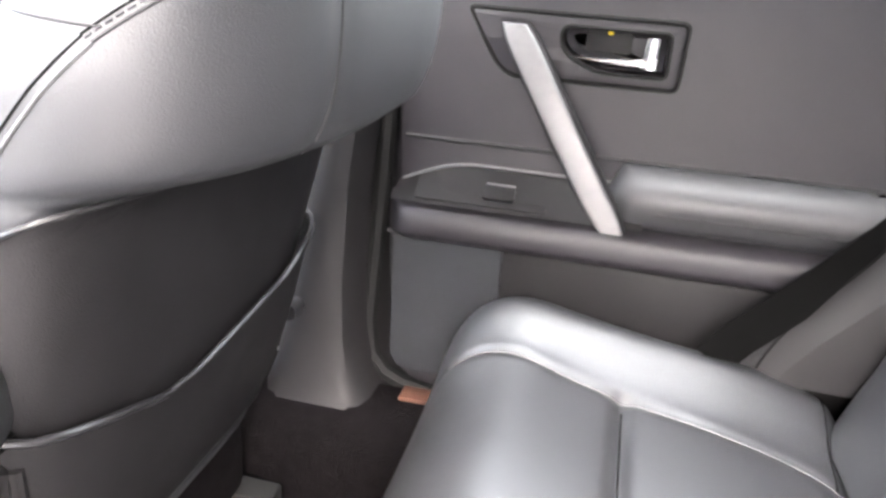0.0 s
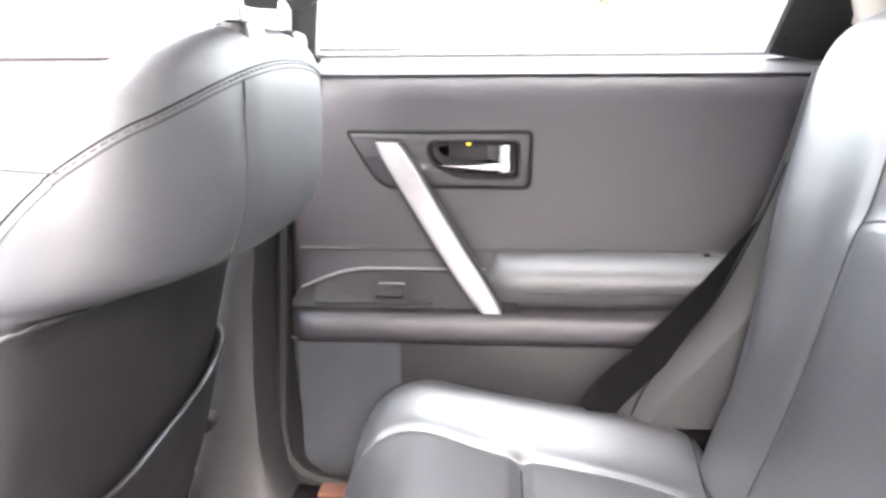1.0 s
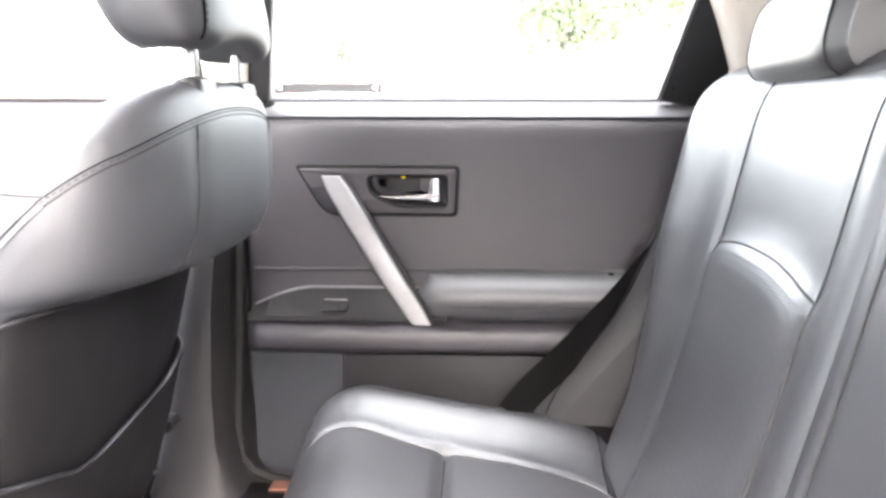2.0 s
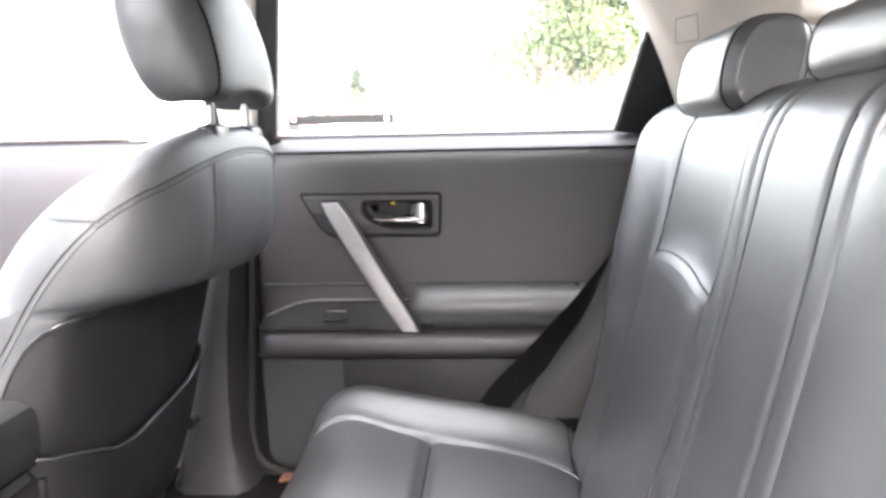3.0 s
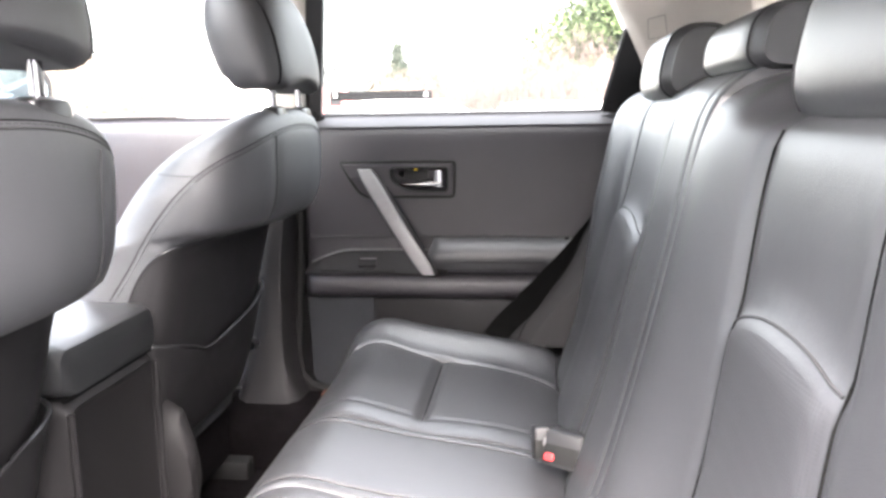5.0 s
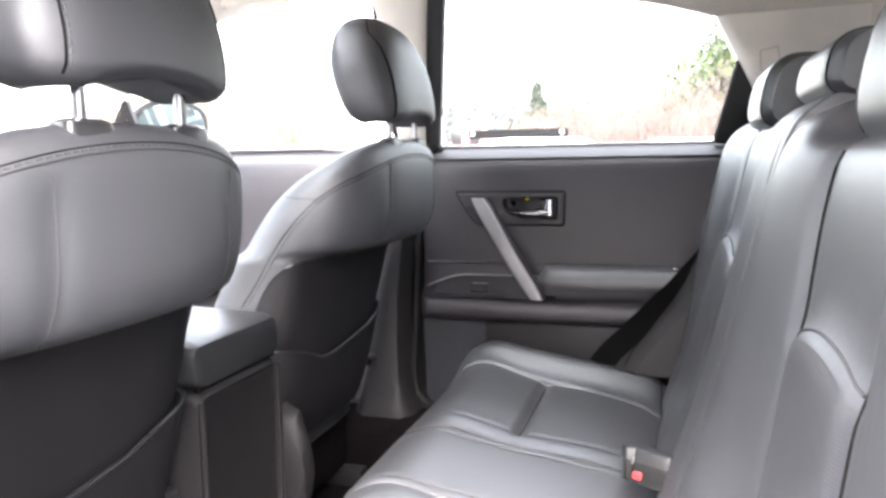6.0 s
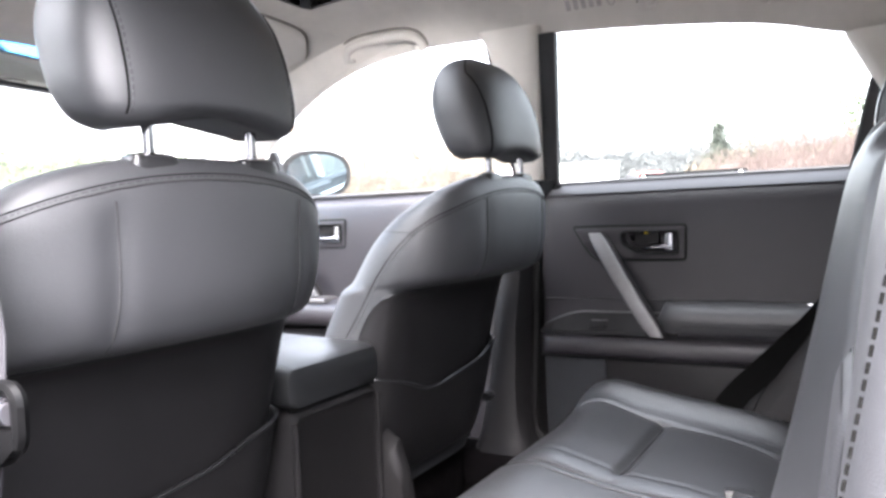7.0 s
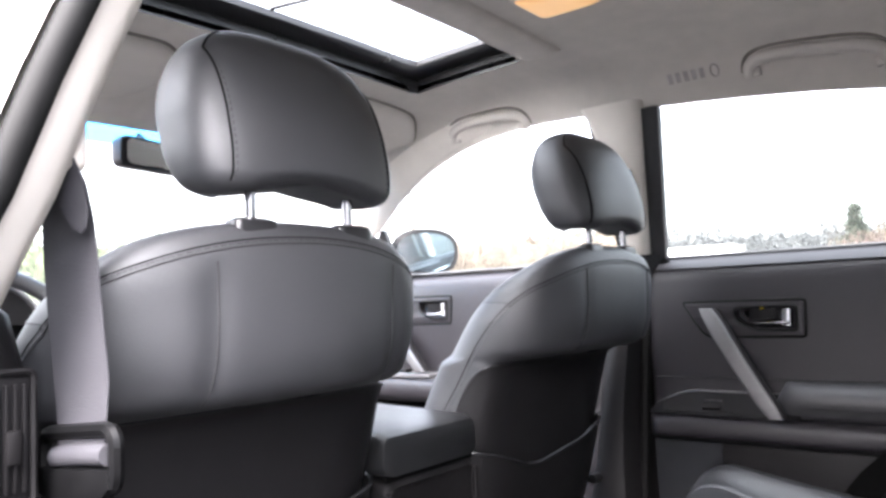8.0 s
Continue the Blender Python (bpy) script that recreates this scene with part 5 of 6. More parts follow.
def rear_headrest(name, cy, w, z0, z1, x0, d, label):
    zm, hz = (z0 + z1) / 2, (z1 - z0) / 2
    loops = []
    for t in lin(-1, 1, 21):
        y = cy + w * sgn_pow(math.sin(math.pi / 2 * t), 0.9)
        k = max(0.66, max(0.0, 1 - abs(sgn_pow(math.sin(math.pi / 2 * t), 0.9)) ** 9) ** 0.35)
        loop = []
        for j in range(28):
            a = 2 * math.pi * j / 28
            c, s_ = sgn_pow(math.cos(a), 0.72), sgn_pow(math.sin(a), 0.72)
            loop.append((x0 + d * k * c + 0.18 * hz * s_, y, zm + hz * (0.55 + 0.45 * k) * s_))
        loops.append(loop)
    hr_ob = part(name, loft(loops), M_LEATHER, rear, label)
    for sg in (-1, 1):
        pts = []
        for j in range(28):
            a = 2 * math.pi * j / 28
            c, s_ = sgn_pow(math.cos(a), 0.72), sgn_pow(math.sin(a), 0.72)
            pts.append((x0 + (0.925 * d + 0.0004) * c + 0.18 * hz * s_, cy + sg * w * 0.84, zm + (0.966 * hz + 0.0004) * s_))
        part("headrest_seam", tube(pts, 0.0012, 6, cyclic=True), M_SEAM, hr_ob)
        part("headrest_post", tube([(x0 + 0.005, cy + sg * 0.06, 0.83), (x0 + 0.008, cy + sg * 0.06, z0 + 0.02)], 0.006, 10), M_CHROME, rear, "chrome headrest post")


rear_headrest("headrest", 0.400, 0.122, 0.832, 0.945, 0.800, 0.052, "black leather outer headrest")
rear_headrest("middle_headrest", 0.010, 0.118, 0.852, 0.922, 0.815, 0.045, "low black leather middle headrest")
rear_headrest("headrest", -0.335, 0.128, 0.798, 0.945, 0.828, 0.054, "black leather outer headrest")

# ---------------- belts and buckles ----------------
def ribbon(points, width_dir, w, th=0.0014):
    pts = [Vector(p) for p in points]
    loops = []
    for i, p in enumerate(pts):
        d = (pts[min(i + 1, len(pts) - 1)] - pts[max(i - 1, 0)]).normalized()
        wd = Vector(width_dir[i] if isinstance(width_dir, list) else width_dir)
        wd = (wd - d * wd.dot(d)).normalized()
        nrm = d.cross(wd)
        wi = w[i] if isinstance(w, list) else w
        loops.append([p + wd * wi * a + nrm * th * b for a, b in ((-0.5, -0.5), (0.5, -0.5), (0.5, 0.5), (-0.5, 0.5))])
    return loft(loops)


belt = thing("front_seat_belt", (0.14, -0.62, 0.2), "grey front seat belt hanging from the pillar with its tongue", "seat belt")
part("guide", box_bm(0.140, 0.170, -0.660, -0.620, 0.858, 0.905, 0.010, 3), M_BEIGE, belt, "beige belt guide")
part("webbing", ribbon([(0.148, -0.634, 0.872), (0.146, -0.630, 0.85), (0.145, -0.628, 0.82), (0.147, -0.627, 0.79), (0.151, -0.627, 0.76), (0.158, -0.627, 0.72), (0.164, -0.627, 0.685), (0.166, -0.628, 0.655), (0.167, -0.629, 0.634)],
                       [(0.9, 0.3, 0), (0.92, 0.3, 0), (0.95, 0.2, 0), (1, 0.15, 0), (1, 0.1, 0), (1, 0.05, 0), (1, 0.05, 0), (1, 0, 0.05), (1, 0, 0.10)],
                       [0.026, 0.044, 0.062, 0.070, 0.074, 0.080, 0.080, 0.077, 0.076]), M_BELT, belt, "smooth grey belt webbing")
part("webbing_fold", ribbon([(0.157, -0.640, 0.876), (0.162, -0.637, 0.855), (0.168, -0.634, 0.834), (0.175, -0.632, 0.817), (0.180, -0.632, 0.809)],
                            [(0.9, 0.3, 0.1), (0.9, 0.3, 0.2), (0.9, 0.2, 0.3), (0.9, 0.1, 0.4), (0.9, 0.1, 0.4)], [0.020, 0.028, 0.030, 0.022, 0.006]), M_BELT, belt, "folded over upper webbing")
part("webbing_roll", tube([(0.129, -0.630, 0.627), (0.150, -0.629, 0.630), (0.190, -0.629, 0.634), (0.213, -0.630, 0.636)], 0.0085, 12), M_BELT, belt, "webbing turned through the tongue")
part("lower_webbing", ribbon([(0.166, -0.622, 0.612), (0.150, -0.630, 0.5), (0.12, -0.640, 0.35), (0.10, -0.648, 0.22)], (1, 0.1, 0), 0.040), M_BELT, belt)
part("tongue_frame", tube([(x, -0.629, z + 0.10 * (x - 0.16)) for x, z in rounded_rect(0.103, 0.221, 0.604, 0.650, 0.014)], 0.0062, 8, cyclic=True), M_TONGUE, belt, "black belt tongue loop")
part("tongue_body", prism([(0.104, 0.617), (0.220, 0.627), (0.222, 0.612), (0.204, 0.598), (0.136, 0.588), (0.108, 0.596)], lambda a, b, d: (a, -0.637 + d, b), 0.014, 0.004), M_TONGUE, belt, "black belt tongue")
part("tongue_blade", box_bm(0.148, 0.186, -0.632, -0.629, 0.552, 0.594, 0.001), M_LEVER, belt, "chrome belt blade")

rbelt = thing("rear_seat_belt", (0.6, 0.66, 0.4), "black rear seat belt beside the backrest", "seat belt")
part("webbing", ribbon([(0.78, 0.70, 0.72), (0.705, 0.672, 0.60), (0.632, 0.655, 0.515), (0.56, 0.640, 0.442), (0.505, 0.632, 0.388), (0.48, 0.63, 0.355)], (0.55, 0.15, -0.8), 0.050), M_BELT_D, rbelt, "black belt webbing")
part("button", tube([(0.632, 0.70, 0.552), (0.632, 0.715, 0.552)], 0.006, 8), M_CHROME, rbelt, "bright belt stop button")

def rear_buckle(x, y, z, yaw, hx, hy, red, label):
    b = thing("seat_belt_buckle", (x, y, 0.33), label, "belt buckle", group="rear buckles")
    rm = Matrix.Translation((x, y, z)) @ Euler((radians(-14), 0, radians(yaw))).to_matrix().to_4x4()
    def piece(name, dims, bev, m, note=""):
        bm = box_bm(*dims, bev, 3)
        bm.transform(rm)
        part(name, bm, m, b, note)
    piece("housing", (-hx, hx, -hy, hy, -0.034, 0.016), 0.005, M_BUCKLE)
    piece("housing_band", (-hx - 0.0008, hx + 0.0006, -hy - 0.0006, -hy + 0.012, -0.030, -0.002), 0.003, M_SEAL, "darker front of the housing")
    if red:
        piece("release_button", (-hx + 0.003, -hx + 0.017, -hy - 0.003, -hy + 0.002, -0.026, -0.015), 0.003, M_RED, "red release button")
        piece("slot_rim", (-hx - 0.001, -hx + 0.002, -hy - 0.0015, -hy + 0.002, -0.007, 0.004), 0.0008, M_SILVER, "bright slot rim")
    part("strap", ribbon([rm @ Vector((0, hy - 0.004, -0.02)), Vector((x + 0.03, y + 0.01, 0.33)), Vector((x + 0.05, y, 0.29))], (0.3, 1, 0), 0.040), M_BELT_D, b)


rear_buckle(0.609, 0.095, 0.366, -28, 0.028, 0.020, True, "grey seat belt buckle with red release button between the cushions")
rear_buckle(0.580, 0.140, 0.356, 10, 0.021, 0.017, False, "plain grey seat belt buckle lying between the cushions")

# ---------------- roof fittings ----------------
def grab_handle(x0, x1, s, tilt, label):
    """A handle folded flat into the cove above a door: an arched bar round a shallow hollow."""
    h = thing("grab_handle", ((x0 + x1) / 2, s * 0.6, 1.2), label, "grab handle", group="grab handles")
    def at(t, inset, drop):
        # t runs along the arch from one foot to the other
        x = x0 + (x1 - x0) * (0.5 - 0.5 * math.copysign(abs(math.cos(math.pi * t)) ** 0.55, math.cos(math.pi * t)))
        rise = max(0.0, math.sin(math.pi * t)) ** 0.75
        x += inset * (0.5 - (x - x0) / (x1 - x0)) * 2 * (1 - 0.6 * rise)
        y = 0.622 + tilt * ((x - x0) / (x1 - x0) - 0.5) - 0.036 * rise + inset * rise * 0.8
        y = min(y, side_y(smooth_table(ROOF_EDGE, x)) - 0.008)
        return (x, s * y, roof_z(x, y) - drop)
    part("bar", tube([at(t, 0.010, 0.006) for t in lin(0.02, 0.98, 33)], 0.0125, 12, flat=0.8), M_HEADPLASTIC, h, "grey-beige moulded bar")
    part("bar_gap", tube([at(t, -0.003, 0.001) for t in lin(0.02, 0.98, 33)], 0.0034, 6), M_ROOFGAP, h, "narrow gap round the bar")
    for t in (0.09, 0.91):
        x, y, z = at(t, 0.026, 0.0)
        part("hinge_cap", box_bm(x - 0.009, x + 0.009, min(y - 0.007, y + 0.007), max(y - 0.007, y + 0.007), z - 0.012, z + 0.006, 0.004, 3), M_HEADPLASTIC, h)
    return h


grab_handle(-0.395, -0.160, 1, 0.004, "beige folding grab handle over the front door")
grab_handle(0.340, 0.595, 1, 0.016, "beige folding grab handle over the rear door")

mark = thing("airbag_lettering", (0.235, 0.6, 1.19), "embossed grey lettering on the roof edge", "lettering", kind="structure")
def on_cove(x, y, d=0.0):
    return Vector((x, y, roof_z(x, y) - d))
for k in range(5):
    x = 0.188 + 0.0165 * k
    part("letter_bar", loft([[on_cove(x + a, y, 0.0006), on_cove(x + a + 0.010, y, 0.0006), on_cove(x + a + 0.010, y, -0.004), on_cove(x + a, y, -0.004)] for a, y in ((0.0, 0.5935), (0.0, 0.600), (0.0, 0.606))]), M_EMBOSS, mark)
part("round_mark", tube([on_cove(0.284 + 0.008 * math.cos(a), 0.600 + 0.0075 * math.sin(a), 0.0) for a in lin(0, 2 * math.pi * 19 / 20, 20)], 0.0017, 6, cyclic=True), M_EMBOSS, mark)

for s in (1, -1):
    v = thing("sun_visor", (-0.55, s * 0.35, 1.2), "folded beige cloth sun visor under the headliner", "sun visor", group="sun visors")
    def vis(u, w):
        # rounded corners: the flap shortens towards its ends
        x = -0.553 + 0.103 * w * (1 - 0.30 * max(0, abs(u) - 0.72) ** 2 / 0.0784)
        y = 0.345 + 0.250 * u * (1 - 0.10 * max(0, abs(w) - 0.5) ** 2 / 0.25)
        z = roof_z(x, y)
        return Vector((x, s * y, z + 0.004)), Vector((x, s * y, z - 0.003 - 0.017 * dome(u, w, 12, 8)))
    part("flap", pad(vis, 26, 18), M_HEADPLASTIC, v)
    rim = [vis(t, 1.0)[0] - Vector((-0.003, 0, 0.005)) for t in lin(-0.96, 1, 24)] + [vis(1.0, t)[0] - Vector((0, -s * 0.002, 0.005)) for t in lin(0.95, 0.2, 8)]
    part("flap_gap", tube(rim, 0.0036, 6), M_ROOFGAP, v, "narrow gap behind the flap")

lamp = thing("dome_light", (0.15, 0.26, 1.25), "small cream roof lamp, lit, in the headliner", "lamp", kind="structure")
M_LAMP = bpy.data.materials.new("warm_lamp_lens")
M_LAMP.use_nodes = True
lb = M_LAMP.node_tree.nodes["Principled BSDF"]
lb.inputs["Base Color"].default_value = (0.8, 0.52, 0.25, 1)
lb.inputs["Emission Color"].default_value = (1.0, 0.55, 0.20, 1)
lb.inputs["Emission Strength"].default_value = 0.02
part("lens", pad(lambda u, v: (Vector((0.150 + 0.062 * u, 0.216 + 0.050 * v, 1.262)), Vector((0.150 + 0.062 * u, 0.216 + 0.050 * v, 1.258 - 0.014 * dome(u, v, 8, 8)))), 12, 12), M_LAMP, lamp, "glowing cream lens")
part("lamp_frame", tube([(x, y, 1.257) for x, y in rounded_rect(0.086, 0.214, 0.164, 0.268, 0.01)], 0.005, 6, cyclic=True), M_BEIGE, lamp)

mir = thing("rearview_mirror", (-0.78, 0, 1.09), "black rear-view mirror hanging at the windscreen", "mirror")
mm = Matrix.Translation((-0.78, 0.03, 1.092)) @ Euler((0, 0, radians(12))).to_matrix().to_4x4()
loops = [[mm @ Vector((dx, y, z)) for y, z in rounded_rect(-0.125 * k, 0.125 * k, -0.034 * k, 0.034 * k, 0.018 * k)] for dx, k in ((-0.03, 0.7), (-0.022, 0.95), (0.0, 1.0), (0.012, 1.0), (0.016, 0.96))]
part("housing", loft(loops), M_PLASTIC, mir)
bm = bmesh.new()
bm.faces.new([bm.verts.new(mm @ Vector((0.0175, y, z))) for y, z in rounded_rect(-0.112, 0.112, -0.027, 0.027, 0.014)])
part("glass", bm, M_MIRROR, mir, "mirror glass")
part("stem", tube([mm @ Vector((-0.02, 0, 0.02)), (-0.83, 0.0, 1.15)], 0.008), M_PLASTIC, mir)

for s in (1, -1):
    dm = thing("side_mirror", (-0.8, s * 0.95, 0.9), "oval side mirror in a dark housing on the door", "mirror", group="side mirrors")
    mm = Matrix.Translation((-0.775, s * 0.945, 0.902)) @ Euler((0, radians(4), radians(-32 * s))).to_matrix().to_4x4()
    loops = []
    for dx, k in ((-0.11, 0.25), (-0.10, 0.55), (-0.075, 0.8), (-0.04, 0.95), (0.0, 1.0), (0.012, 1.0), (0.016, 0.96)):
        loops.append([mm @ Vector((dx, 0.112 * k * sgn_pow(math.cos(a), 0.8), 0.076 * k * sgn_pow(math.sin(a), 0.8))) for a in lin(0, 2 * math.pi * 35 / 36, 36)])
    part("housing", loft(loops[:5]), M_PAINT, dm, "white painted housing")
    part("rim", loft(loops[4:], caps=False), M_SEAL, dm, "black rim round the glass")
    part("glass_bed", loft([loops[-1], [mm @ Vector((0.012, 0.09 * math.cos(a), 0.055 * math.sin(a))) for a in lin(0, 2 * math.pi * 35 / 36, 36)]], caps=False), M_SEAL, dm)
    bm = bmesh.new()
    bm.faces.new([bm.verts.new(mm @ Vector((0.0175, 0.096 * sgn_pow(math.cos(a), 0.8), 0.061 * sgn_pow(math.sin(a), 0.8)))) for a in lin(0, 2 * math.pi * 35 / 36, 36)])
    part("glass", bm, M_DIMMIRROR, dm, "mirror glass")
    part("arm", tube([mm @ Vector((-0.04, -s * 0.08, -0.05)), (-0.80, s * 0.79, 0.845)], 0.032, 10), M_SEAL, dm, "black foot of the mirror")

# ---------------- outside ----------------
GZ = -0.33
# unseen plain wall, added to block low light on the open door's side
tagged(link_mesh("wall_unseen", box_bm(-2.6, 3.6, -3.2, -2.9, GZ, GZ + 2.0, 0.01), M_WALL, smooth=False), "plain grey unseen wall added to block low light", "wall", kind="structure")
tagged(link_mesh("ground", grid_bm(lambda u, v: (u * abs(u) * 900, v * abs(v) * 900, GZ), lin(-1, 1, 25), lin(-1, 1, 25)), M_ASPHALT), "grey asphalt of a car park", "ground", kind="structure")

rng = random.Random(7)


def leaf_cloud(bm, center, radii, count, size, seed, keep=None, upright=False):
    r = random.Random(seed)
    c = Vector(center)
    for _ in range(count):
        while True:
            p = Vector((r.uniform(-1, 1), r.uniform(-1, 1), r.uniform(-1, 1)))
            if p.length < 1 and p.length > 0.35:
                break
        q = c + Vector((p.x * radii[0], p.y * radii[1], p.z * radii[2]))
        if q.z < GZ:
            continue
        e = Euler((r.uniform(0, 6.28), r.uniform(0, 6.28), r.uniform(0, 6.28))).to_matrix()
        s = size * r.uniform(0.6, 1.3)
        a = e @ Vector((s, 0, 0))
        b = e @ Vector((0, s * (0.12 if upright else 0.5), 0))
        if upright:
            a = Vector((r.uniform(-0.35, 0.35), r.uniform(-0.35, 0.35), 1)).normalized() * s
        bm.faces.new([bm.verts.new(q + d) for d in (-a, -b, a, b)])


def lump(bm, center, radii, seed):
    """A dense uneven inner mass of twigs."""
    r = random.Random(seed)
    rows = []
    for i in range(7):
        e = math.pi * (i / 6 - 0.5)
        row = []
        for j in range(10):
            a = 2 * math.pi * j / 10
            g = r.uniform(0.75, 1.1)
            row.append(bm.verts.new((center[0] + radii[0] * g * math.cos(e) * math.cos(a), center[1] + radii[1] * g * math.cos(e) * math.sin(a), max(GZ, center[2] + radii[2] * g * math.sin(e)))))
        rows.append(row)
    for a, b in zip(rows, rows[1:]):
        for j in range(10):
            k = (j + 1) % 10
            bm.faces.new((a[j], a[k], b[k], b[j]))


def conifer(name, x, y, h, rad, seed, label, count=26, per=70, needle=0.013, leaf=None):
    t = thing(name, (x, y, GZ), label, "tree")
    part("trunk", tube([(x, y, GZ), (x, y, GZ + h * 0.5), (x, y, GZ + h * 0.97)], 0.018 * h, 8), M_BARK, t)
    bm = bmesh.new()
    r = random.Random(seed)
    for i in range(count):
        f = i / (count - 1)
        z = GZ + h * (0.08 + 0.9 * f)
        rr = rad * (1 - f) ** 0.85 + 0.05
        for k in range(max(3, int(7 * (1 - f)) + 2)):
            a = r.uniform(0, 6.28)
            L = rr * r.uniform(0.65, 1.1)
            tip = Vector((math.cos(a) * L, math.sin(a) * L, -0.25 * L))
            for j in range(int(1.8 * per * (0.3 + 0.7 * (1 - f)) / 7)):
                q = Vector((x, y, z)) + tip * r.uniform(0.15, 1.0) + Vector((r.gauss(0, 0.07), r.gauss(0, 0.07), r.gauss(0, 0.06))) * rad
                s = needle * rad * r.uniform(0.6, 1.4) + 0.02
                e = Euler((r.uniform(0, 6.28), r.uniform(0, 6.28), r.uniform(0, 6.28))).to_matrix()
                u_, w_ = e @ Vector((s, 0, 0)), e @ Vector((0, 0.45 * s, 0))
                bm.faces.new([bm.verts.new(q + d) for d in (-u_, -w_, u_, w_)])
    part("crown", bm, leaf or M_CONIFER, t, "needle crown with drooping boughs")
    return t


conifer("conifer_tree", 3.7, 22.0, 12.0, 4.6, 3, "tall green conifer at the edge of the car park", 44, 1500)
conifer("conifer_tree", 6.5, 24.0, 12.0, 3.0, 4, "tall green conifer at the edge of the car park", 36, 600)
conifer("conifer_tree", -9.75, 60.0, 6.9, 2.6, 5, "small pointed dark conifer standing in a hedge", 30, 500, 0.04, M_DARKFIR)
conifer("conifer_tree", -7.2, 62.0, 4.9, 0.8, 6, "thin young conifer in the hedge", 18, 120, 0.06, M_DARKFIR)
conifer("conifer_tree", -31.7, 37.2, 8.4, 1.2, 8, "slim dark conifer beyond the front door", 26, 160, 0.06, M_DARKFIR)

bm = bmesh.new()
for k in range(16):
    lump(bm, (-2.2 + 0.50 * k, 18.4, 0.4), (0.8, 0.6, 1.3 + 0.05 * k), 960 + k)
    leaf_cloud(bm, (-2.2 + 0.50 * k, 18 + rng.uniform(-1, 1), 0.35 + rng.uniform(0, 0.7)), (0.9, 0.9, 1.5 + 0.06 * k), 2600, 0.09, 20 + k, upright=True)
tagged(link_mesh("bare_shrubs", bm, M_PINK, smooth=False), "reddish bare winter shrubs beside the car park", "shrub", kind="stuff")
bm = bmesh.new()
for k in range(9):
    leaf_cloud(bm, (0.0 + 0.55 * k, 16.5 + rng.uniform(-0.6, 0.6), 0.2), (0.6, 0.6, 0.75 + 0.2 * rng.random()), 300, 0.09, 60 + k)
tagged(link_mesh("evergreen_bushes", bm, M_GREEN, smooth=False), "low green bushes in front of the bare shrubs", "bush", kind="stuff")
bm = bmesh.new()
for k in range(24):
    x = -8.0 + 0.62 * k
    lump(bm, (x, 42.5, 0.7 + 0.05 * k), (1.4, 1.2, 2.2), 900 + k)
    leaf_cloud(bm, (x, 42 + rng.uniform(-2, 2), 0.6 + 0.05 * k + rng.uniform(0, 0.6)), (1.5, 1.5, 2.0 + 0.8 * rng.random()), 3000, 0.10, 100 + k, upright=k % 2 == 0)
tagged(link_mesh("hedge", bm, M_HEDGE, smooth=False), "brown leafless hedge across the car park", "hedge", kind="stuff")
bm = bmesh.new()
for k in range(16):
    lump(bm, (-29 + 0.85 * k, 30.5 + 0.3 * k, 1.5), (1.5, 1.2, 2.5), 930 + k)
    leaf_cloud(bm, (-29 + 0.85 * k, 30 + rng.uniform(-1, 1) + 0.3 * k, 1.5 + rng.uniform(0, 0.3)), (1.6, 1.5, 2.4), 4200, 0.06, 200 + k)
tagged(link_mesh("hedge", bm, M_HEDGE, smooth=False), "olive-brown hedge beyond the front door", "hedge", kind="stuff")
bm = bmesh.new()
for k in range(18):
    a = radians(50 + 1.6 * k)
    x, y = 0.7 - 26 * math.sin(a), 26 * math.cos(a)
    lump(bm, (x, y, 1.0), (1.1, 1.1, 1.9), 700 + k)
    leaf_cloud(bm, (x, y, 1.1 + rng.uniform(0, 0.5)), (1.2, 1.2, 2.0), 1500, 0.08, 720 + k)
tagged(link_mesh("hedge", bm, M_GREEN, smooth=False), "pale green evergreen hedge ahead of the car", "hedge", kind="stuff")
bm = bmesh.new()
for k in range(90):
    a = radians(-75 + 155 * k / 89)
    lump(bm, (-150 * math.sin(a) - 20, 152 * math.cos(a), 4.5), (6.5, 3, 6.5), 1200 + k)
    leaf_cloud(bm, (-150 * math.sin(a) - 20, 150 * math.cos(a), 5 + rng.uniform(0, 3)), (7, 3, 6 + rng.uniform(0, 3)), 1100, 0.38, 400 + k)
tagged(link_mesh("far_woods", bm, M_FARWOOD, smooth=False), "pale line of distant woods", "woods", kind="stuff")


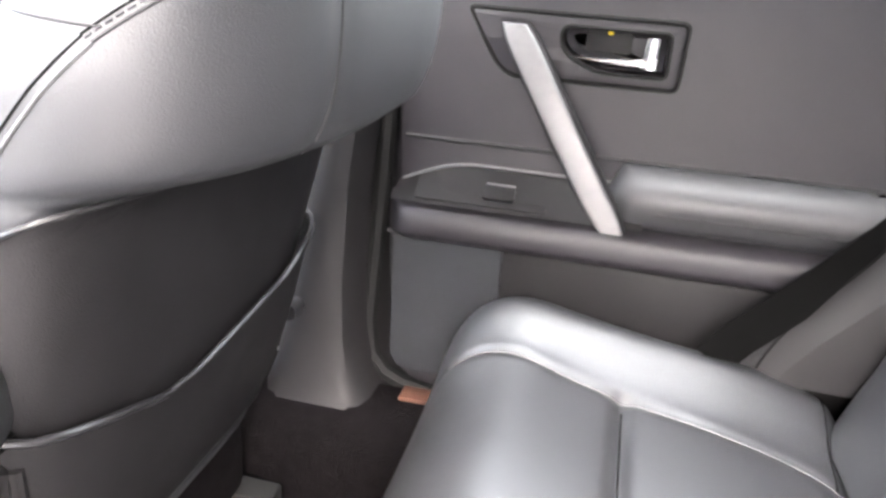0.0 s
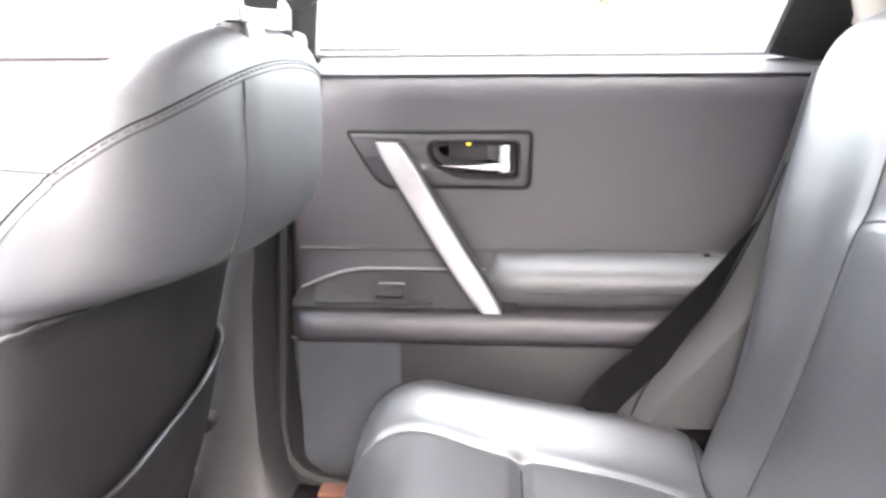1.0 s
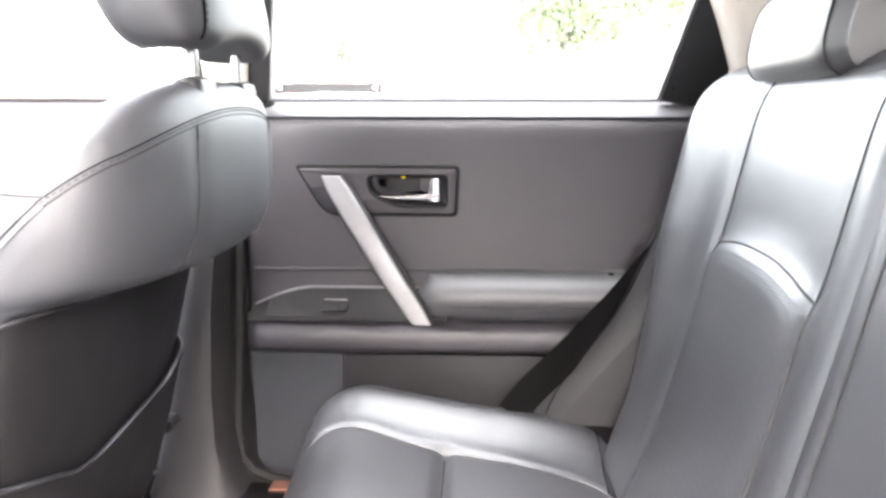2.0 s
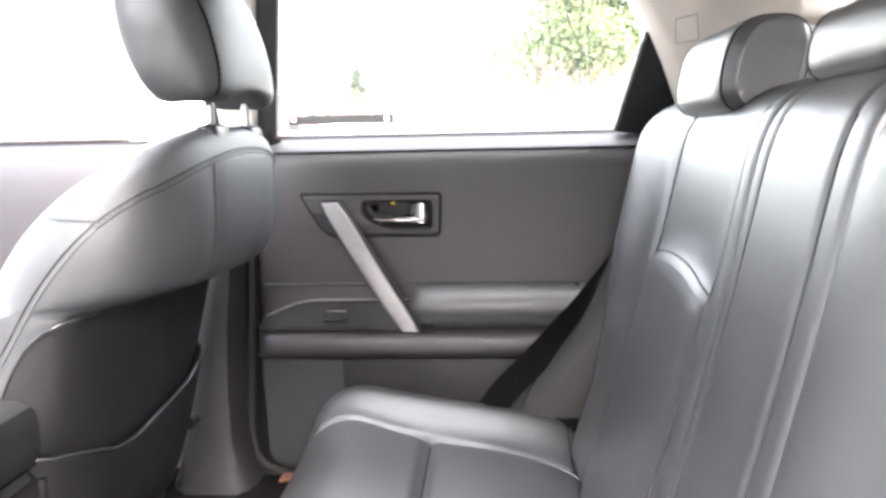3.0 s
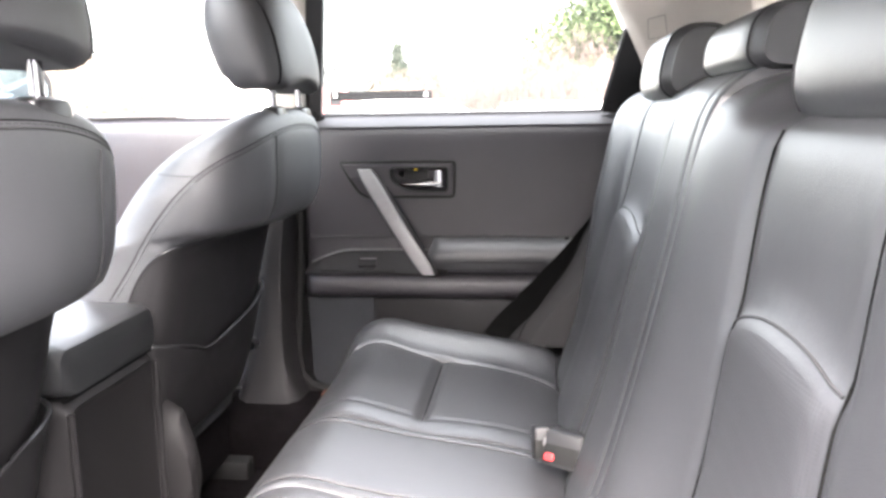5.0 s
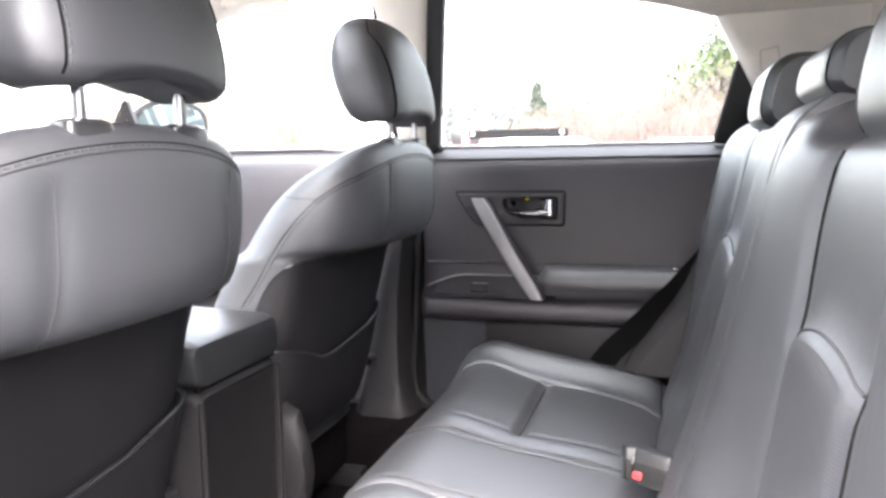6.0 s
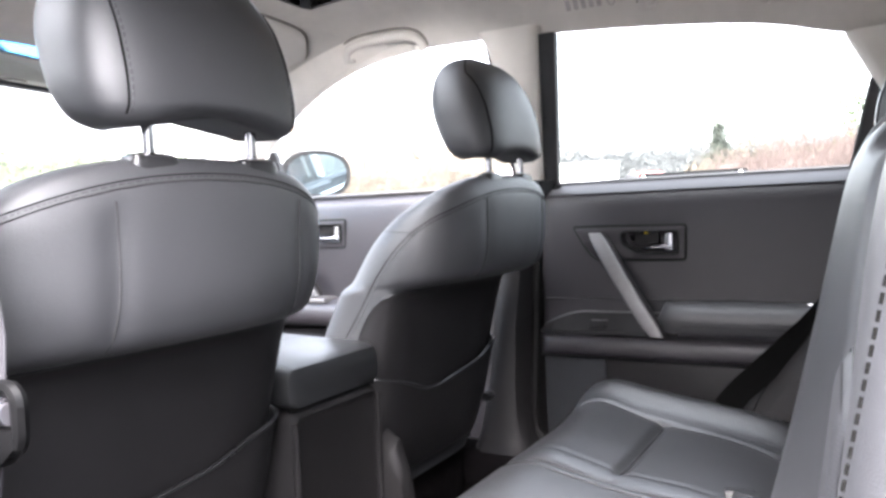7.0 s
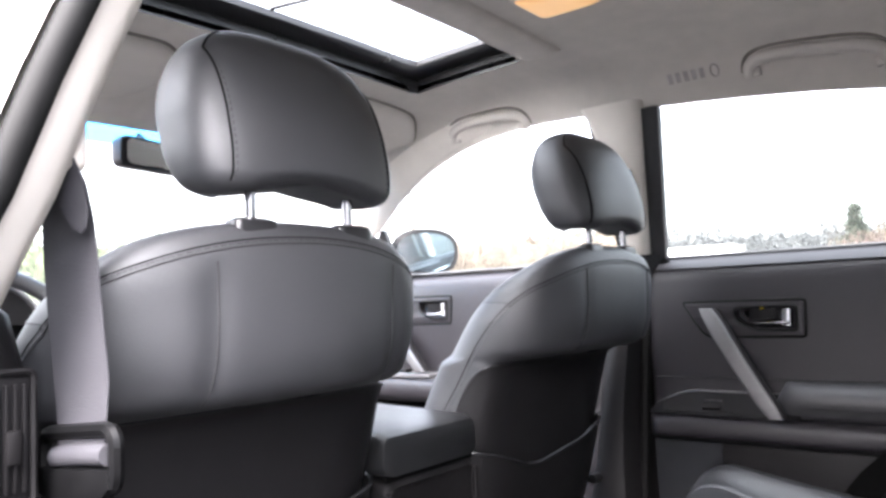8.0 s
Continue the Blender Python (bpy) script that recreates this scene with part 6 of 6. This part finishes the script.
def parked_car(name, x, y, length, z_belt, z_roof, paint, label, roof_bar=False):
    c = thing(name, (x, y, GZ), label, "car")
    hl, w = length / 2, 0.88
    loops = []
    for dx, zt in ((-hl, 0.55), (-hl * 0.97, 0.75), (-hl * 0.55, z_belt * 0.94), (-hl * 0.3, z_belt), (hl * 0.6, z_belt), (hl * 0.95, z_belt * 0.9), (hl, 0.6)):
        loops.append([(x + dx, y - w * a, GZ + z) for a, z in ((1, 0.3), (1.0, zt * 0.7), (0.94, zt), (-0.94, zt), (-1.0, zt * 0.7), (-1, 0.3))])
    part("body", loft(loops), paint, c)
    loops = []
    for dx, z, k in ((-hl * 0.42, z_belt - 0.02, 0.92), (-hl * 0.2, z_roof - 0.04, 0.8), (0.0, z_roof, 0.78), (hl * 0.5, z_roof - 0.02, 0.78), (hl * 0.8, z_belt, 0.9)):
        loops.append([(x + dx, y - w * a * k, GZ + zz) for a, zz in ((1.05, z_belt - 0.04), (1.0, z), (-1.0, z), (-1.05, z_belt - 0.04))])
    cabin = part("cabin", loft(loops), paint, c)
    for sx in (-0.2, 0.32):
        part("window", box_bm(x + hl * sx - 0.38, x + hl * sx + 0.38, y - w * 0.93, y - w * 0.84, GZ + z_belt + 0.02, GZ + z_roof - 0.12, 0.02), M_GLOSSY, cabin)
    for dx in (-hl * 0.62, hl * 0.62):
        for dy in (-w + 0.1, w - 0.1):
            wh = part("wheel", tube([(x + dx, y + dy - 0.11, GZ + 0.32), (x + dx, y + dy + 0.11, GZ + 0.32)], 0.32, 20), M_RUBBER, c)
            part("rim", tube([(x + dx, y + dy - 0.115, GZ + 0.32), (x + dx, y + dy + 0.115, GZ + 0.32)], 0.2, 14), M_SILVER, wh)
    if roof_bar:
        bar = part("roof_bar", box_bm(x - 0.9, x + 0.9, y - 0.2, y + 0.1, GZ + z_roof + 0.01, GZ + z_roof + 0.17, 0.02), M_BELT_D, c, "dark bar across the roof")
        for dx in (-0.84, 0.80):
            part("bar_lamp", box_bm(x + dx, x + dx + 0.05, y - 0.205, y - 0.19, GZ + z_roof + 0.07, GZ + z_roof + 0.13, 0.004), M_PAINT, bar)
    return c


parked_car("parked_car", -2.1, 13.0, 4.8, 1.05, 1.46, M_PAINT, "white parked car with a dark bar on its roof", True)
parked_car("parked_car", 0.6, 11.5, 4.4, 0.95, 1.36, M_PAINT, "white parked car near the shrubs")
parked_car("parked_car", -12.9, 50.0, 4.8, 2.0, 3.2, M_CARRED, "red parked van far across the car park")
tr = thing("box_trailer", (-12, 34, GZ), "white box trailer far across the car park", "trailer")
part("box", box_bm(-15.5, -10.0, 33, 35, GZ + 0.9, GZ + 3.1, 0.05), M_PAINT, tr)
for x in (-14.3, -11.2):
    part("wheel", tube([(x, 33.1, GZ + 0.5), (x, 33.4, GZ + 0.5)], 0.5, 18), M_RUBBER, tr)
part("frame", box_bm(-15.4, -10.1, 33.2, 34.8, GZ + 0.45, GZ + 0.9, 0.02), M_DARK, tr)
